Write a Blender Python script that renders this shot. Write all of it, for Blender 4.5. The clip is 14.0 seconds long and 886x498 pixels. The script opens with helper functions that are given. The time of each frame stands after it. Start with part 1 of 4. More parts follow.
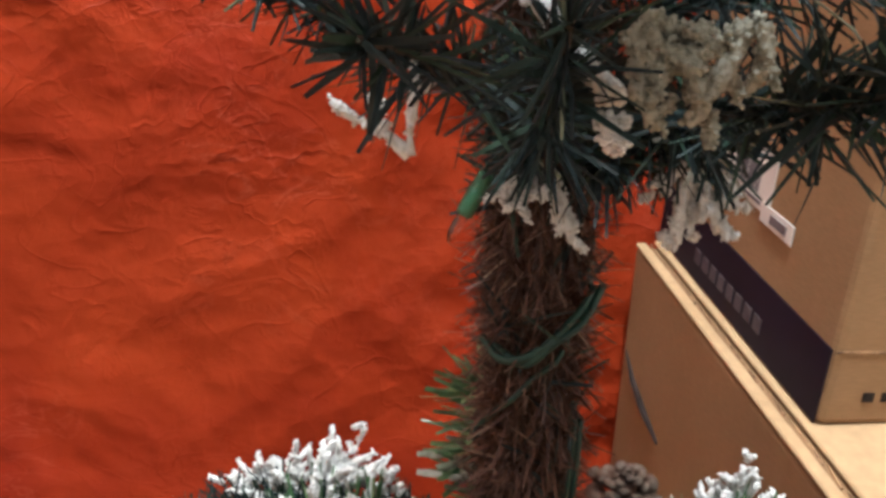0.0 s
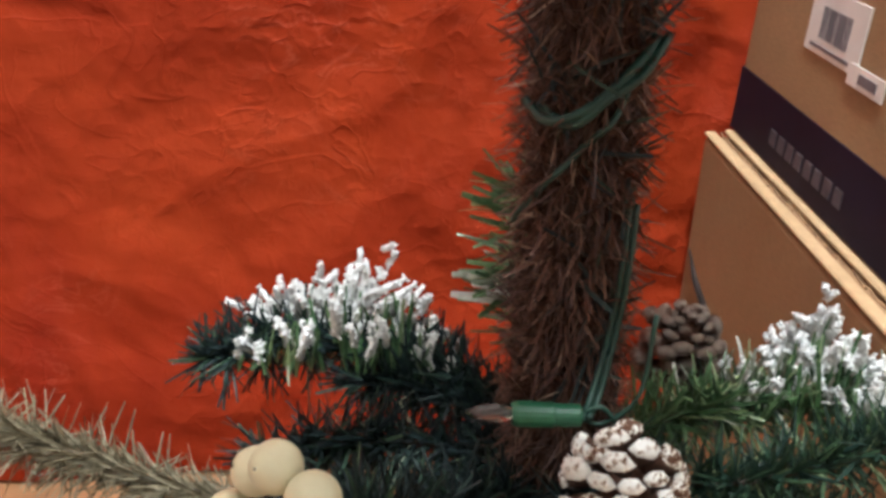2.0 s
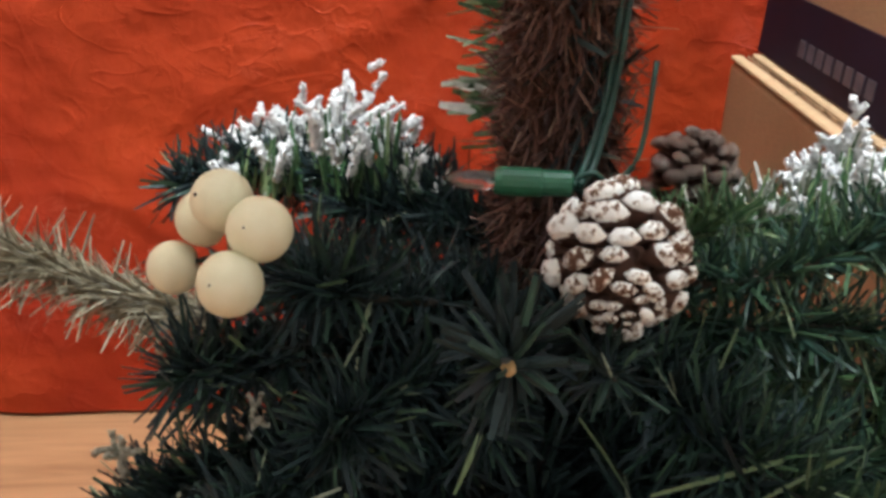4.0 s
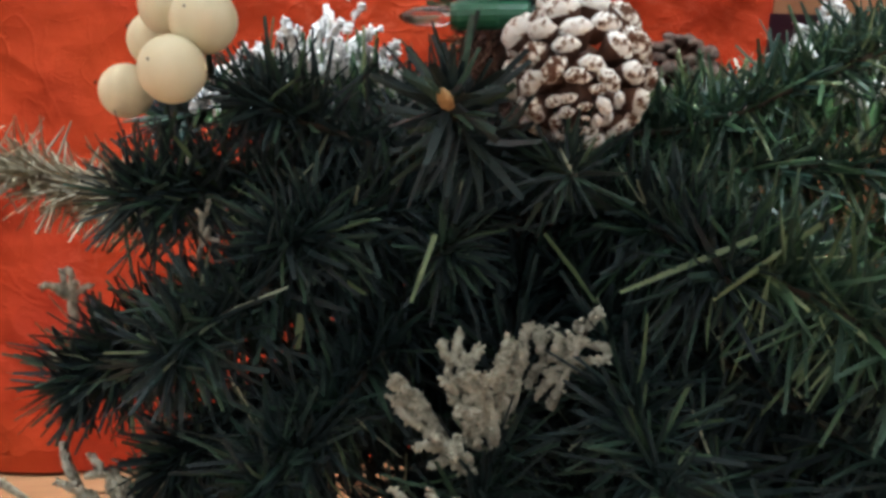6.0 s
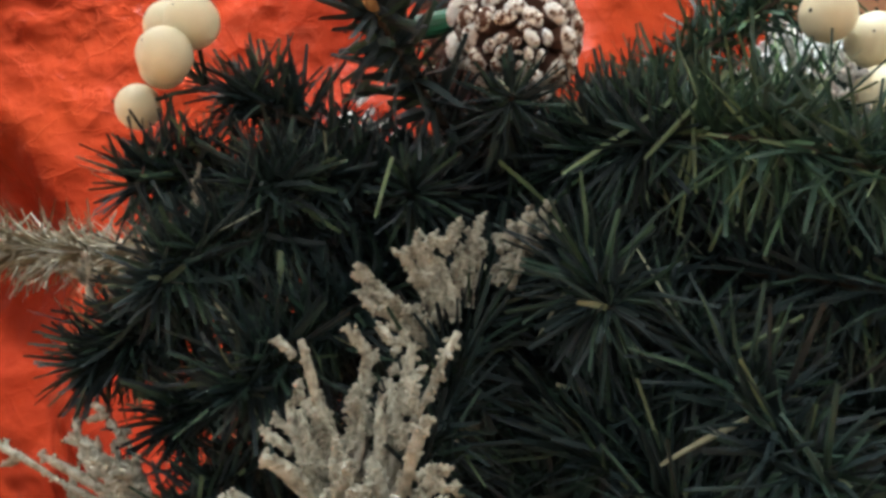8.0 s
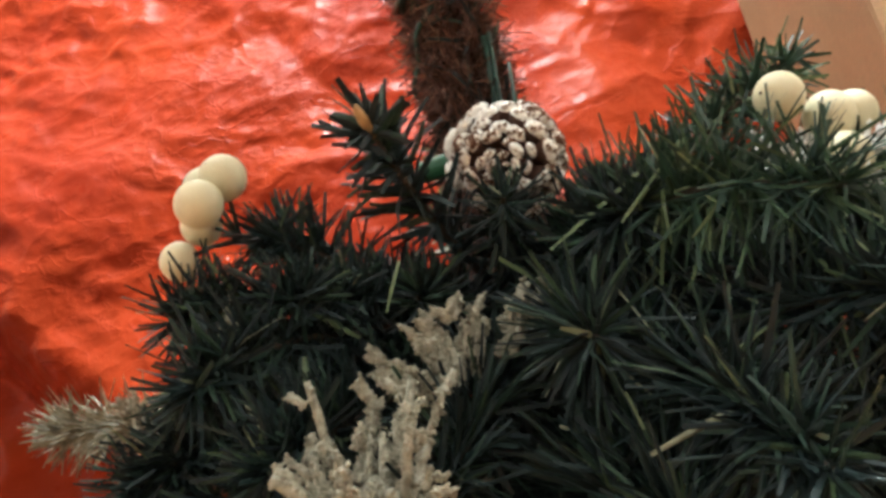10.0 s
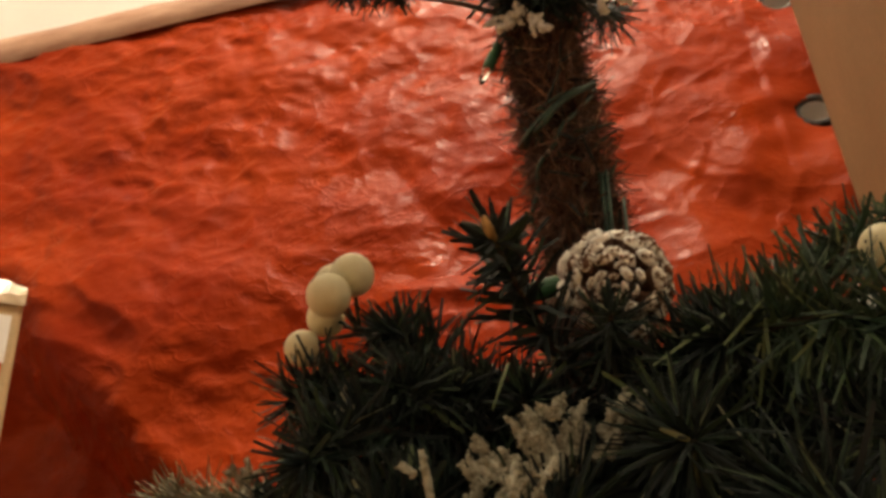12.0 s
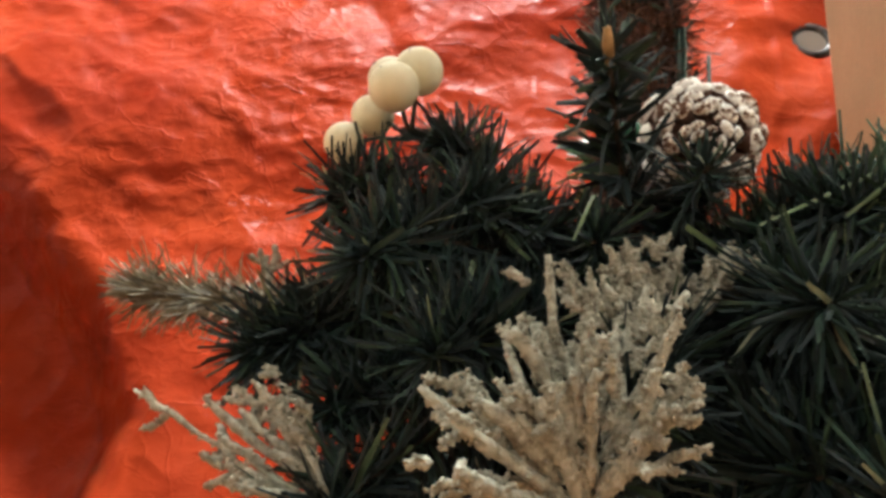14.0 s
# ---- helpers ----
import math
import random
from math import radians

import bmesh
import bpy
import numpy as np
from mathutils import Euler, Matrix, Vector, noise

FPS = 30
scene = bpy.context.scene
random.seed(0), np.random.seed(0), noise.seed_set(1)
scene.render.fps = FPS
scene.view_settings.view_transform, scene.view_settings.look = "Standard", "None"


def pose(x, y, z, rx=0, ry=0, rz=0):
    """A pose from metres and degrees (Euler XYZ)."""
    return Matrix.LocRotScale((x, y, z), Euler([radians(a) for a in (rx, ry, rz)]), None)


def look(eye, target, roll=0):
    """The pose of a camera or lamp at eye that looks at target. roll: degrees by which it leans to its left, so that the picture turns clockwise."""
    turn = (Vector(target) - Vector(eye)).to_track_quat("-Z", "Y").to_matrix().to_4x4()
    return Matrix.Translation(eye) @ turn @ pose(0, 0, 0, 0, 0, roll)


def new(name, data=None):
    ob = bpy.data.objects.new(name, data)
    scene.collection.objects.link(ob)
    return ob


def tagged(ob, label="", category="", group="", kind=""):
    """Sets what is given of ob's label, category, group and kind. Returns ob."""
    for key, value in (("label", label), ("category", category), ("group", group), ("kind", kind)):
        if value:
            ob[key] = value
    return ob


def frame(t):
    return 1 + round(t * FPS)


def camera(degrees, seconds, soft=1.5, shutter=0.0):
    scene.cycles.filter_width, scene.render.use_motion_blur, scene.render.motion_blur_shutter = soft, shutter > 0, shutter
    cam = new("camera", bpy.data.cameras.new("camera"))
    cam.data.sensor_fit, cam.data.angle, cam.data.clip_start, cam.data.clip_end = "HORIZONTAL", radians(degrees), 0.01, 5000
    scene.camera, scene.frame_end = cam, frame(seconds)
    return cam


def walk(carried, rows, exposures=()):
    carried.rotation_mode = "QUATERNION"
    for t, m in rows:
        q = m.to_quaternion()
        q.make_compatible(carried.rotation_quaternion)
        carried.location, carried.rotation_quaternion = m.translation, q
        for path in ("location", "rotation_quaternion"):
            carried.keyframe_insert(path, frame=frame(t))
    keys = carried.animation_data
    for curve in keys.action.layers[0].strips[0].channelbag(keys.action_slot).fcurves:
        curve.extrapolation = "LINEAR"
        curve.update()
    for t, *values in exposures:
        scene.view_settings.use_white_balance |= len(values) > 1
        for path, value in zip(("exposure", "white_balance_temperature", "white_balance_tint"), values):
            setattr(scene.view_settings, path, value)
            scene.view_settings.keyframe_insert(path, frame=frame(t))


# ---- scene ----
cam = camera(50.8, 14.0, soft=3.4)

PATH = [
    (0, (0.183, 0.182, 0.536), (0.095, 2.01, -0.269), 1.8),
    (0.5, (0.185, 0.18, 0.523), (0.07, 2.001, -0.295), 2.0),
    (1, (0.189, 0.184, 0.507), (0.045, 1.992, -0.335), 2.1),
    (1.5, (0.19, 0.19, 0.49), (0.016, 1.986, -0.373), 2.0),
    (2, (0.191, 0.193, 0.474), (-0.021, 1.977, -0.405), 1.8),
    (2.5, (0.196, 0.192, 0.461), (-0.046, 1.966, -0.43), 1.7),
    (3, (0.204, 0.19, 0.441), (-0.057, 1.967, -0.44), 1.8),
    (3.2, (0.204, 0.19, 0.434), (-0.064, 1.968, -0.44), 1.7),
    (5.3, (0.22, 0.184, 0.358), (-0.145, 2.045, -0.276), 0.3),
    (5.4, (0.221, 0.183, 0.355), (-0.156, 2.049, -0.26), -0.2),
    (5.5, (0.222, 0.181, 0.352), (-0.152, 2.053, -0.246), -0.2),
    (6, (0.229, 0.175, 0.334), (-0.171, 2.068, -0.173), -1.2),
    (6.5, (0.237, 0.17, 0.317), (-0.195, 2.074, -0.118), -2.4),
    (7, (0.248, 0.159, 0.294), (-0.228, 2.091, 0.093), -3.9),
    (7.2, (0.251, 0.161, 0.284), (-0.259, 2.091, 0.165), -5.0),
    (9.3, (0.266, 0.157, 0.213), (-0.354, 1.96, 0.817), -11.9),
    (9.5, (0.267, 0.157, 0.21), (-0.352, 1.944, 0.861), -12.7),
    (10, (0.269, 0.156, 0.205), (-0.335, 1.907, 0.96), -13.7),
    (10.5, (0.281, 0.147, 0.2), (-0.352, 1.836, 1.064), -14.2),
    (11, (0.276, 0.145, 0.195), (-0.368, 1.752, 1.196), -10.8),
    (11.5, (0.273, 0.141, 0.191), (-0.39, 1.702, 1.251), -7.6),
    (12, (0.266, 0.142, 0.188), (-0.411, 1.695, 1.251), -5.7),
    (12.5, (0.26, 0.142, 0.184), (-0.425, 1.694, 1.244), -3.2),
    (13, (0.25, 0.145, 0.18), (-0.432, 1.717, 1.213), -0.8),
    (13.3, (0.243, 0.154, 0.175), (-0.442, 1.729, 1.2), 1.8),
    (13.5, (0.232, 0.149, 0.181), (-0.398, 1.803, 1.111), 1.1),
    (14, (0.214, 0.155, 0.186), (-0.32, 1.894, 1.017), 2.7),
]
walk(cam, [(t, look(eye, target, roll)) for t, eye, target, roll in PATH],
     [(0.0, 0.0, 5250, 10), (3.2, 0.1, 5150, 10), (5.4, 0.3, 5000, 8), (7.2, 0.6, 4950, 8), (9.5, 0.78, 5200, 4), (10.5, 0.5, 5400, 4), (11.5, -0.4, 7150, 10), (12.0, -0.53, 7450, 10), (12.7, -0.48, 7400, 10), (13.5, 0.5, 5450, 4), (14.0, 0.66, 5300, 4)])

# ---------------------------------------------------------------- light
world = bpy.data.worlds.new("dim_room")
scene.world = world
world.use_nodes = True
world.node_tree.nodes["Background"].inputs[0].default_value = (1.0, 0.80, 0.60, 1)
world.node_tree.nodes["Background"].inputs[1].default_value = 0.03

FLOOR = 0.05


def lamp(name, m, energy, color, size):
    data = bpy.data.lights.new(name, "POINT")
    data.energy, data.color, data.shadow_soft_size = energy, color, size
    ob = new(name, data)
    ob.matrix_world = m
    return ob


lamp("ceiling_bulb", pose(0.23, 0.12, 2.38), 195, (1.0, 0.91, 0.78), 0.06)


# ---------------------------------------------------------------- materials
def material(name, rough=0.6, metal=0.0, spec=0.5):
    m = bpy.data.materials.new(name)
    m.use_nodes = True
    b = m.node_tree.nodes["Principled BSDF"]
    b.inputs["Roughness"].default_value = rough
    b.inputs["Metallic"].default_value = metal
    b.inputs["Specular IOR Level"].default_value = spec
    return m, m.node_tree, b


def node(tree, kind, **values):
    n = tree.nodes.new(kind)
    for key, value in values.items():
        n.inputs[key].default_value = value
    return n


def coords(tree, scale=(1, 1, 1)):
    c = tree.nodes.new("ShaderNodeTexCoord")
    mp = node(tree, "ShaderNodeMapping", Scale=scale)
    tree.links.new(c.outputs["Object"], mp.inputs["Vector"])
    return mp.outputs["Vector"]


def noise_tex(tree, vec, scale, detail=4, rough=0.55, distort=0.0):
    n = node(tree, "ShaderNodeTexNoise", Scale=scale, Detail=detail, Roughness=rough, Distortion=distort)
    tree.links.new(vec, n.inputs["Vector"])
    return n.outputs["Fac"]


def ramp(tree, fac, stops):
    r = tree.nodes.new("ShaderNodeValToRGB")
    e = r.color_ramp.elements
    e[0].position, e[0].color = stops[0][0], (*stops[0][1], 1)
    e[1].position, e[1].color = stops[-1][0], (*stops[-1][1], 1)
    for p, c in stops[1:-1]:
        k = e.new(p)
        k.color = (*c, 1)
    tree.links.new(fac, r.inputs["Fac"])
    return r.outputs["Color"]


def mix(tree, fac, a, b, blend="MIX"):
    m = tree.nodes.new("ShaderNodeMix")
    m.data_type, m.blend_type = "RGBA", blend
    if isinstance(fac, float):
        m.inputs[0].default_value = fac
    else:
        tree.links.new(fac, m.inputs[0])
    tree.links.new(a, m.inputs[6])
    tree.links.new(b, m.inputs[7])
    return m.outputs[2]


def bump(tree, bsdf, height, strength, distance):
    b = node(tree, "ShaderNodeBump", Strength=strength, Distance=distance)
    tree.links.new(height, b.inputs["Height"])
    tree.links.new(b.outputs["Normal"], bsdf.inputs["Normal"])


def simple(name, stops, scale, rough=0.6, metal=0.0, bump_at=None, stretch=(1, 1, 1), spec=0.5, detail=4):
    m, t, b = material(name, rough, metal, spec)
    v = coords(t, stretch)
    f = noise_tex(t, v, scale, detail)
    t.links.new(ramp(t, f, stops), b.inputs["Base Color"])
    if bump_at:
        bump(t, b, noise_tex(t, v, bump_at[0], 5), bump_at[1], bump_at[2])
    return m


def island_material(name, stops, rough, spec=0.5, grain=300.0):
    """Colour that varies from needle to needle, with a fine grain over it."""
    m, t, b = material(name, rough, 0, spec)
    g = t.nodes.new("ShaderNodeNewGeometry")
    col = ramp(t, g.outputs["Random Per Island"], stops)
    v = coords(t)
    shade = ramp(t, noise_tex(t, v, grain, 3), [(0.3, (0.65, 0.65, 0.65)), (0.75, (1.15, 1.15, 1.15))])
    t.links.new(mix(t, 1.0, col, shade, "MULTIPLY"), b.inputs["Base Color"])
    return m


def math_node(tree, op, a, b):
    n = tree.nodes.new("ShaderNodeMath")
    n.operation = op
    for k, v in enumerate((a, b)):
        if isinstance(v, (int, float)):
            n.inputs[k].default_value = v
        else:
            tree.links.new(v, n.inputs[k])
    return n.outputs[0]


def facets(tree, vec, scale, warp_scale, warp):
    """Crumpled-film facets: cells of a warped lattice, each a shallow cone."""
    n = node(tree, "ShaderNodeTexNoise", Scale=warp_scale, Detail=3)
    tree.links.new(vec, n.inputs["Vector"])
    sc = tree.nodes.new("ShaderNodeVectorMath")
    sc.operation = "SCALE"
    sc.inputs["Scale"].default_value = warp
    tree.links.new(n.outputs["Color"], sc.inputs[0])
    ad = tree.nodes.new("ShaderNodeVectorMath")
    tree.links.new(vec, ad.inputs[0])
    tree.links.new(sc.outputs[0], ad.inputs[1])
    v = node(tree, "ShaderNodeTexVoronoi", Scale=scale)
    tree.links.new(ad.outputs[0], v.inputs["Vector"])
    return v.outputs["Distance"]


def tarp_material():
    m, t, b = material("red_woven_plastic", 0.41, 0, 0.045)
    v = coords(t)
    vm = coords(t, (1.0, 1.0, 1.3))
    big = noise_tex(t, v, 5.0, 5, 0.6, 0.6)
    col = ramp(t, big, [(0.25, (0.185, 0.0150, 0.0065)), (0.5, (0.262, 0.0285, 0.0068)), (0.8, (0.338, 0.0450, 0.0088))])
    # pale marks where the film has been bent
    w = noise_tex(t, vm, 15.0, 5, 0.62, 1.4)
    line = math_node(t, "ABSOLUTE", math_node(t, "SUBTRACT", w, 0.5), 0.0)
    crease = ramp(t, line, [(0.0, (1, 1, 1)), (0.016, (0, 0, 0))])
    gate = ramp(t, noise_tex(t, v, 6.0, 3), [(0.52, (0, 0, 0)), (0.70, (0.16, 0.16, 0.16))])
    bw = t.nodes.new("ShaderNodeRGBToBW")
    t.links.new(mix(t, 1.0, crease, gate, "MULTIPLY"), bw.inputs[0])
    pale = t.nodes.new("ShaderNodeRGB")
    pale.outputs[0].default_value = (0.62, 0.19, 0.11, 1)
    t.links.new(mix(t, bw.outputs[0], col, pale.outputs[0]), b.inputs["Base Color"])
    h1 = facets(t, vm, 15.0, 8.0, 0.13)
    h2 = facets(t, vm, 46.0, 20.0, 0.06)
    h3 = facets(t, v, 110.0, 50.0, 0.02)
    where = ramp(t, noise_tex(t, v, 4.5, 3), [(0.36, (0.25, 0.25, 0.25)), (0.64, (1, 1, 1))])
    hb = t.nodes.new("ShaderNodeRGBToBW")
    t.links.new(where, hb.inputs[0])
    h = math_node(t, "ADD", math_node(t, "MULTIPLY", h1, 1.0), math_node(t, "MULTIPLY", math_node(t, "MULTIPLY", h2, 0.42), hb.outputs[0]))
    h = math_node(t, "ADD", h, math_node(t, "MULTIPLY", math_node(t, "MULTIPLY", h3, 0.13), hb.outputs[0]))
    # thin standing creases
    for scale, tall, thin in ((13.0, 0.16, 0.020), (34.0, 0.09, 0.026)):
        n2 = noise_tex(t, vm, scale, 3, 0.5, 0.8)
        edge = math_node(t, "ABSOLUTE", math_node(t, "SUBTRACT", n2, 0.5), 0.0)
        ridge = math_node(t, "MAXIMUM", math_node(t, "SUBTRACT", 1.0, math_node(t, "DIVIDE", edge, thin)), 0.0)
        h = math_node(t, "ADD", h, math_node(t, "MULTIPLY", math_node(t, "MULTIPLY", ridge, tall), hb.outputs[0]))
    bump(t, b, h, 0.38, 0.010)
    rr = ramp(t, noise_tex(t, v, 24.0, 3), [(0.3, (0.25, 0.25, 0.25)), (0.7, (0.52, 0.52, 0.52))])
    t.links.new(rr, b.inputs["Roughness"])
    return m


def card_material(name, a, c, rough=0.75):
    m, t, b = material(name, rough, 0, 0.3)
    v = coords(t, (1, 1, 1))
    base = ramp(t, noise_tex(t, v, 9.0, 5, 0.6), [(0.25, a), (0.75, c)])
    fib = ramp(t, noise_tex(t, coords(t, (1, 1, 6)), 140.0, 3), [(0.3, (0.88, 0.88, 0.88)), (0.7, (1.06, 1.06, 1.06))])
    t.links.new(mix(t, 1.0, base, fib, "MULTIPLY"), b.inputs["Base Color"])
    flute = noise_tex(t, coords(t, (1, 1, 0.15)), 120.0, 2)
    bump(t, b, flute, 0.12, 0.001)
    return m


def wood_material():
    m, t, b = material("floor_wood", 0.45, 0, 0.4)
    v = coords(t, (1, 14, 1))
    f = noise_tex(t, v, 6.0, 6, 0.6, 0.5)
    t.links.new(ramp(t, f, [(0.25, (0.18, 0.085, 0.034)), (0.55, (0.31, 0.16, 0.070)), (0.8, (0.39, 0.215, 0.10))]), b.inputs["Base Color"])
    bump(t, b, f, 0.1, 0.001)
    return m


def snow_material(name, stops):
    m, t, b = material(name, 0.9, 0, 0.2)
    v = coords(t)
    f = noise_tex(t, v, 420.0, 4)
    t.links.new(ramp(t, f, stops), b.inputs["Base Color"])
    bump(t, b, noise_tex(t, v, 900.0, 4), 0.9, 0.0015)
    return m


M_TARP = tarp_material()
M_HEM = simple("tarp_pale_back", [(0.3, (0.30, 0.14, 0.085)), (0.7, (0.50, 0.30, 0.20))], 14, 0.5, bump_at=(40, 0.4, 0.003), stretch=(1, 1, 3))
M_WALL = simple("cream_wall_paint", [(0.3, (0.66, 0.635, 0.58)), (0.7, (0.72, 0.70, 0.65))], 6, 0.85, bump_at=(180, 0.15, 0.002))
# for the unseen walls, its tone set by how much light they return
M_BOUNCEWALL = simple("pale_grey_bounce_paint", [(0.3, (0.55, 0.53, 0.50)), (0.7, (0.62, 0.60, 0.57))], 6, 0.85, bump_at=(180, 0.15, 0.002))
M_FLOOR = wood_material()
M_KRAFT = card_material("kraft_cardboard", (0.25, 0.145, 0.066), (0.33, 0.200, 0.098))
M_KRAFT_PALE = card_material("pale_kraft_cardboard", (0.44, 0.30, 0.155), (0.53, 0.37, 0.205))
M_CUT = simple("cardboard_cut_edge", [(0.35, (0.10, 0.055, 0.025)), (0.6, (0.38, 0.23, 0.11))], 160, 0.9, bump_at=(200, 0.4, 0.002))
M_NAVY = simple("dark_navy_print", [(0.3, (0.006, 0.004, 0.012)), (0.7, (0.013, 0.009, 0.022))], 20, 0.6, spec=0.2)
M_GREYPRINT = simple("grey_print", [(0.3, (0.10, 0.09, 0.10)), (0.7, (0.17, 0.15, 0.16))], 60, 0.6)
M_INK = simple("black_ink", [(0.3, (0.02, 0.016, 0.014)), (0.7, (0.05, 0.04, 0.035))], 80, 0.9, spec=0.05)
M_DIMPRINT = simple("faded_grey_print", [(0.3, (0.055, 0.048, 0.058)), (0.7, (0.11, 0.095, 0.105))], 90, 0.6, spec=0.2)
M_PAPER = simple("label_paper", [(0.3, (0.66, 0.62, 0.56)), (0.7, (0.76, 0.73, 0.68))], 30, 0.7)
M_REDPRINT = simple("orange_red_print", [(0.3, (0.58, 0.060, 0.015)), (0.7, (0.66, 0.080, 0.022))], 20, 0.5)
M_TAPE = simple("clear_tape", [(0.3, (0.42, 0.30, 0.18)), (0.7, (0.60, 0.47, 0.33))], 60, 0.15, bump_at=(120, 0.6, 0.002))
M_STEEL = simple("grommet_steel", [(0.3, (0.05, 0.05, 0.048)), (0.7, (0.16, 0.155, 0.15))], 150, 0.34, 1.0, bump_at=(300, 0.3, 0.001))
# palest end of the ramp: a few needles carry white glints as colour
M_GREEN = island_material("pine_needle_green", [(0.0, (0.012, 0.021, 0.023)), (0.6, (0.019, 0.036, 0.034)), (0.94, (0.034, 0.068, 0.042)), (0.985, (0.060, 0.105, 0.050)), (0.994, (0.15, 0.20, 0.10)), (1.0, (0.42, 0.45, 0.32))], 0.50, 0.28)
# light green needles, brightened further to carry the light that falls on them
M_LIGHTGREEN = island_material("lit_light_needle_green", [(0.0, (0.055, 0.130, 0.060)), (0.6, (0.130, 0.250, 0.095)), (1.0, (0.36, 0.45, 0.22))], 0.34)
# brighter copy of the needle green: light on the right-hand branches, put into colour
M_LITGREEN = island_material("lit_needle_green", [(0.0, (0.020, 0.046, 0.034)), (0.6, (0.036, 0.078, 0.046)), (0.93, (0.070, 0.130, 0.060)), (1.0, (0.26, 0.33, 0.17))], 0.44, 0.35)
M_STRAND = island_material("pale_strand_green", [(0.0, (0.07, 0.12, 0.06)), (0.7, (0.17, 0.24, 0.11)), (1.0, (0.42, 0.45, 0.28))], 0.35)
M_BROWN = island_material("brown_needles", [(0.0, (0.050, 0.018, 0.010)), (0.55, (0.110, 0.043, 0.024)), (0.92, (0.19, 0.095, 0.055)), (1.0, (0.44, 0.32, 0.22))], 0.42)
M_GREY = island_material("dry_grey_needles", [(0.0, (0.10, 0.085, 0.045)), (0.6, (0.19, 0.165, 0.095)), (1.0, (0.30, 0.27, 0.17))], 0.6)
M_WIRE = simple("green_wire", [(0.3, (0.007, 0.030, 0.021)), (0.7, (0.015, 0.056, 0.036))], 90, 0.45)
M_STEM = simple("twisted_stem", [(0.3, (0.030, 0.022, 0.014)), (0.7, (0.075, 0.050, 0.030))], 200, 0.6)
M_SOCKET = simple("green_socket_plastic", [(0.3, (0.018, 0.085, 0.040)), (0.7, (0.030, 0.125, 0.060))], 70, 0.3)
M_SNOW = snow_material("white_flock", [(0.3, (0.46, 0.45, 0.39)), (0.45, (0.82, 0.83, 0.80)), (0.7, (0.90, 0.90, 0.89))])
# beige flock, made darker still for tips that stand in shade
M_KHAKI = snow_material("shaded_beige_flock", [(0.3, (0.17, 0.165, 0.12)), (0.5, (0.39, 0.385, 0.305)), (0.8, (0.57, 0.565, 0.475))])
M_SNOWTIP = island_material("frosted_needles", [(0.0, (0.16, 0.19, 0.12)), (0.5, (0.44, 0.45, 0.37)), (1.0, (0.72, 0.72, 0.66))], 0.85, 0.2, 500)
M_BERRY = simple("cream_berry", [(0.25, (0.64, 0.58, 0.36)), (0.6, (0.71, 0.67, 0.45)), (0.85, (0.75, 0.72, 0.53))], 90, 0.5, bump_at=(700, 0.12, 0.0006))
M_CONE = simple("pinecone_scale", [(0.3, (0.060, 0.026, 0.014)), (0.7, (0.150, 0.070, 0.038))], 260, 0.6, bump_at=(500, 0.5, 0.001))
def painted_tip():
    m, t, b = material("white_painted_tip", 0.75, 0, 0.3)
    v = coords(t)
    info = t.nodes.new("ShaderNodeObjectInfo")
    f = math_node(t, "ADD", noise_tex(t, v, 4.2, 4, 0.6), math_node(t, "MULTIPLY", info.outputs["Random"], 0.14))
    t.links.new(ramp(t, f, [(0.50, (0.12, 0.056, 0.030)), (0.54, (0.48, 0.39, 0.29)), (0.58, (0.88, 0.87, 0.82))]), b.inputs["Base Color"])
    bump(t, b, noise_tex(t, v, 6.0, 4), 0.5, 0.002)
    return m


M_CONETIP = painted_tip()
M_DARKCONETIP = simple("silvery_tip", [(0.46, (0.07, 0.042, 0.030)), (0.60, (0.30, 0.24, 0.19)), (0.72, (0.80, 0.77, 0.71))], 260, 0.25, bump_at=(600, 0.5, 0.001))

m, t, b = material("clear_bulb_glass", 0.05)
b.inputs["Transmission Weight"].default_value = 1.0
b.inputs["Base Color"].default_value = (0.95, 0.93, 0.88, 1)
M_GLASS = m
M_BUD = simple("tan_branch_end", [(0.3, (0.26, 0.15, 0.05)), (0.7, (0.46, 0.30, 0.12))], 300, 0.6)


# ---------------------------------------------------------------- builders
def raw(name, verts, faces, mats, parent=None, label="", smooth=False, index=None):
    me = bpy.data.meshes.new(name)
    me.from_pydata([tuple(v) for v in verts], [], faces)
    for k in (mats if isinstance(mats, (list, tuple)) else [mats]):
        me.materials.append(k)
    if index is not None:
        me.polygons.foreach_set("material_index", index)
    if smooth:
        me.polygons.foreach_set("use_smooth", [True] * len(me.polygons))
    me.update()
    ob = new(name, me)
    if parent:
        ob.parent = parent
    if label:
        tagged(ob, label)
    return ob


def part(name, bm, mat, parent=None, label="", smooth=False):
    me = bpy.data.meshes.new(name)
    bm.to_mesh(me)
    bm.free()
    me.materials.append(mat)
    if smooth:
        me.polygons.foreach_set("use_smooth", [True] * len(me.polygons))
    ob = new(name, me)
    if parent:
        ob.parent = parent
    if label:
        tagged(ob, label)
    return ob


def empty(name, at, label, category, group=""):
    ob = new(name)
    ob.empty_display_size = 0.02
    ob.location = at
    return tagged(ob, label, category, group)


def box_bm(sx, sy, sz, at=(0, 0, 0), bevel=0.0, seg=1):
    bm = bmesh.new()
    bmesh.ops.create_cube(bm, size=1, matrix=Matrix.Translation(at) @ Matrix.Diagonal((sx, sy, sz, 1)))
    if bevel:
        bmesh.ops.bevel(bm, geom=bm.edges[:], offset=bevel, segments=seg, affect="EDGES", profile=0.5)
    return bm


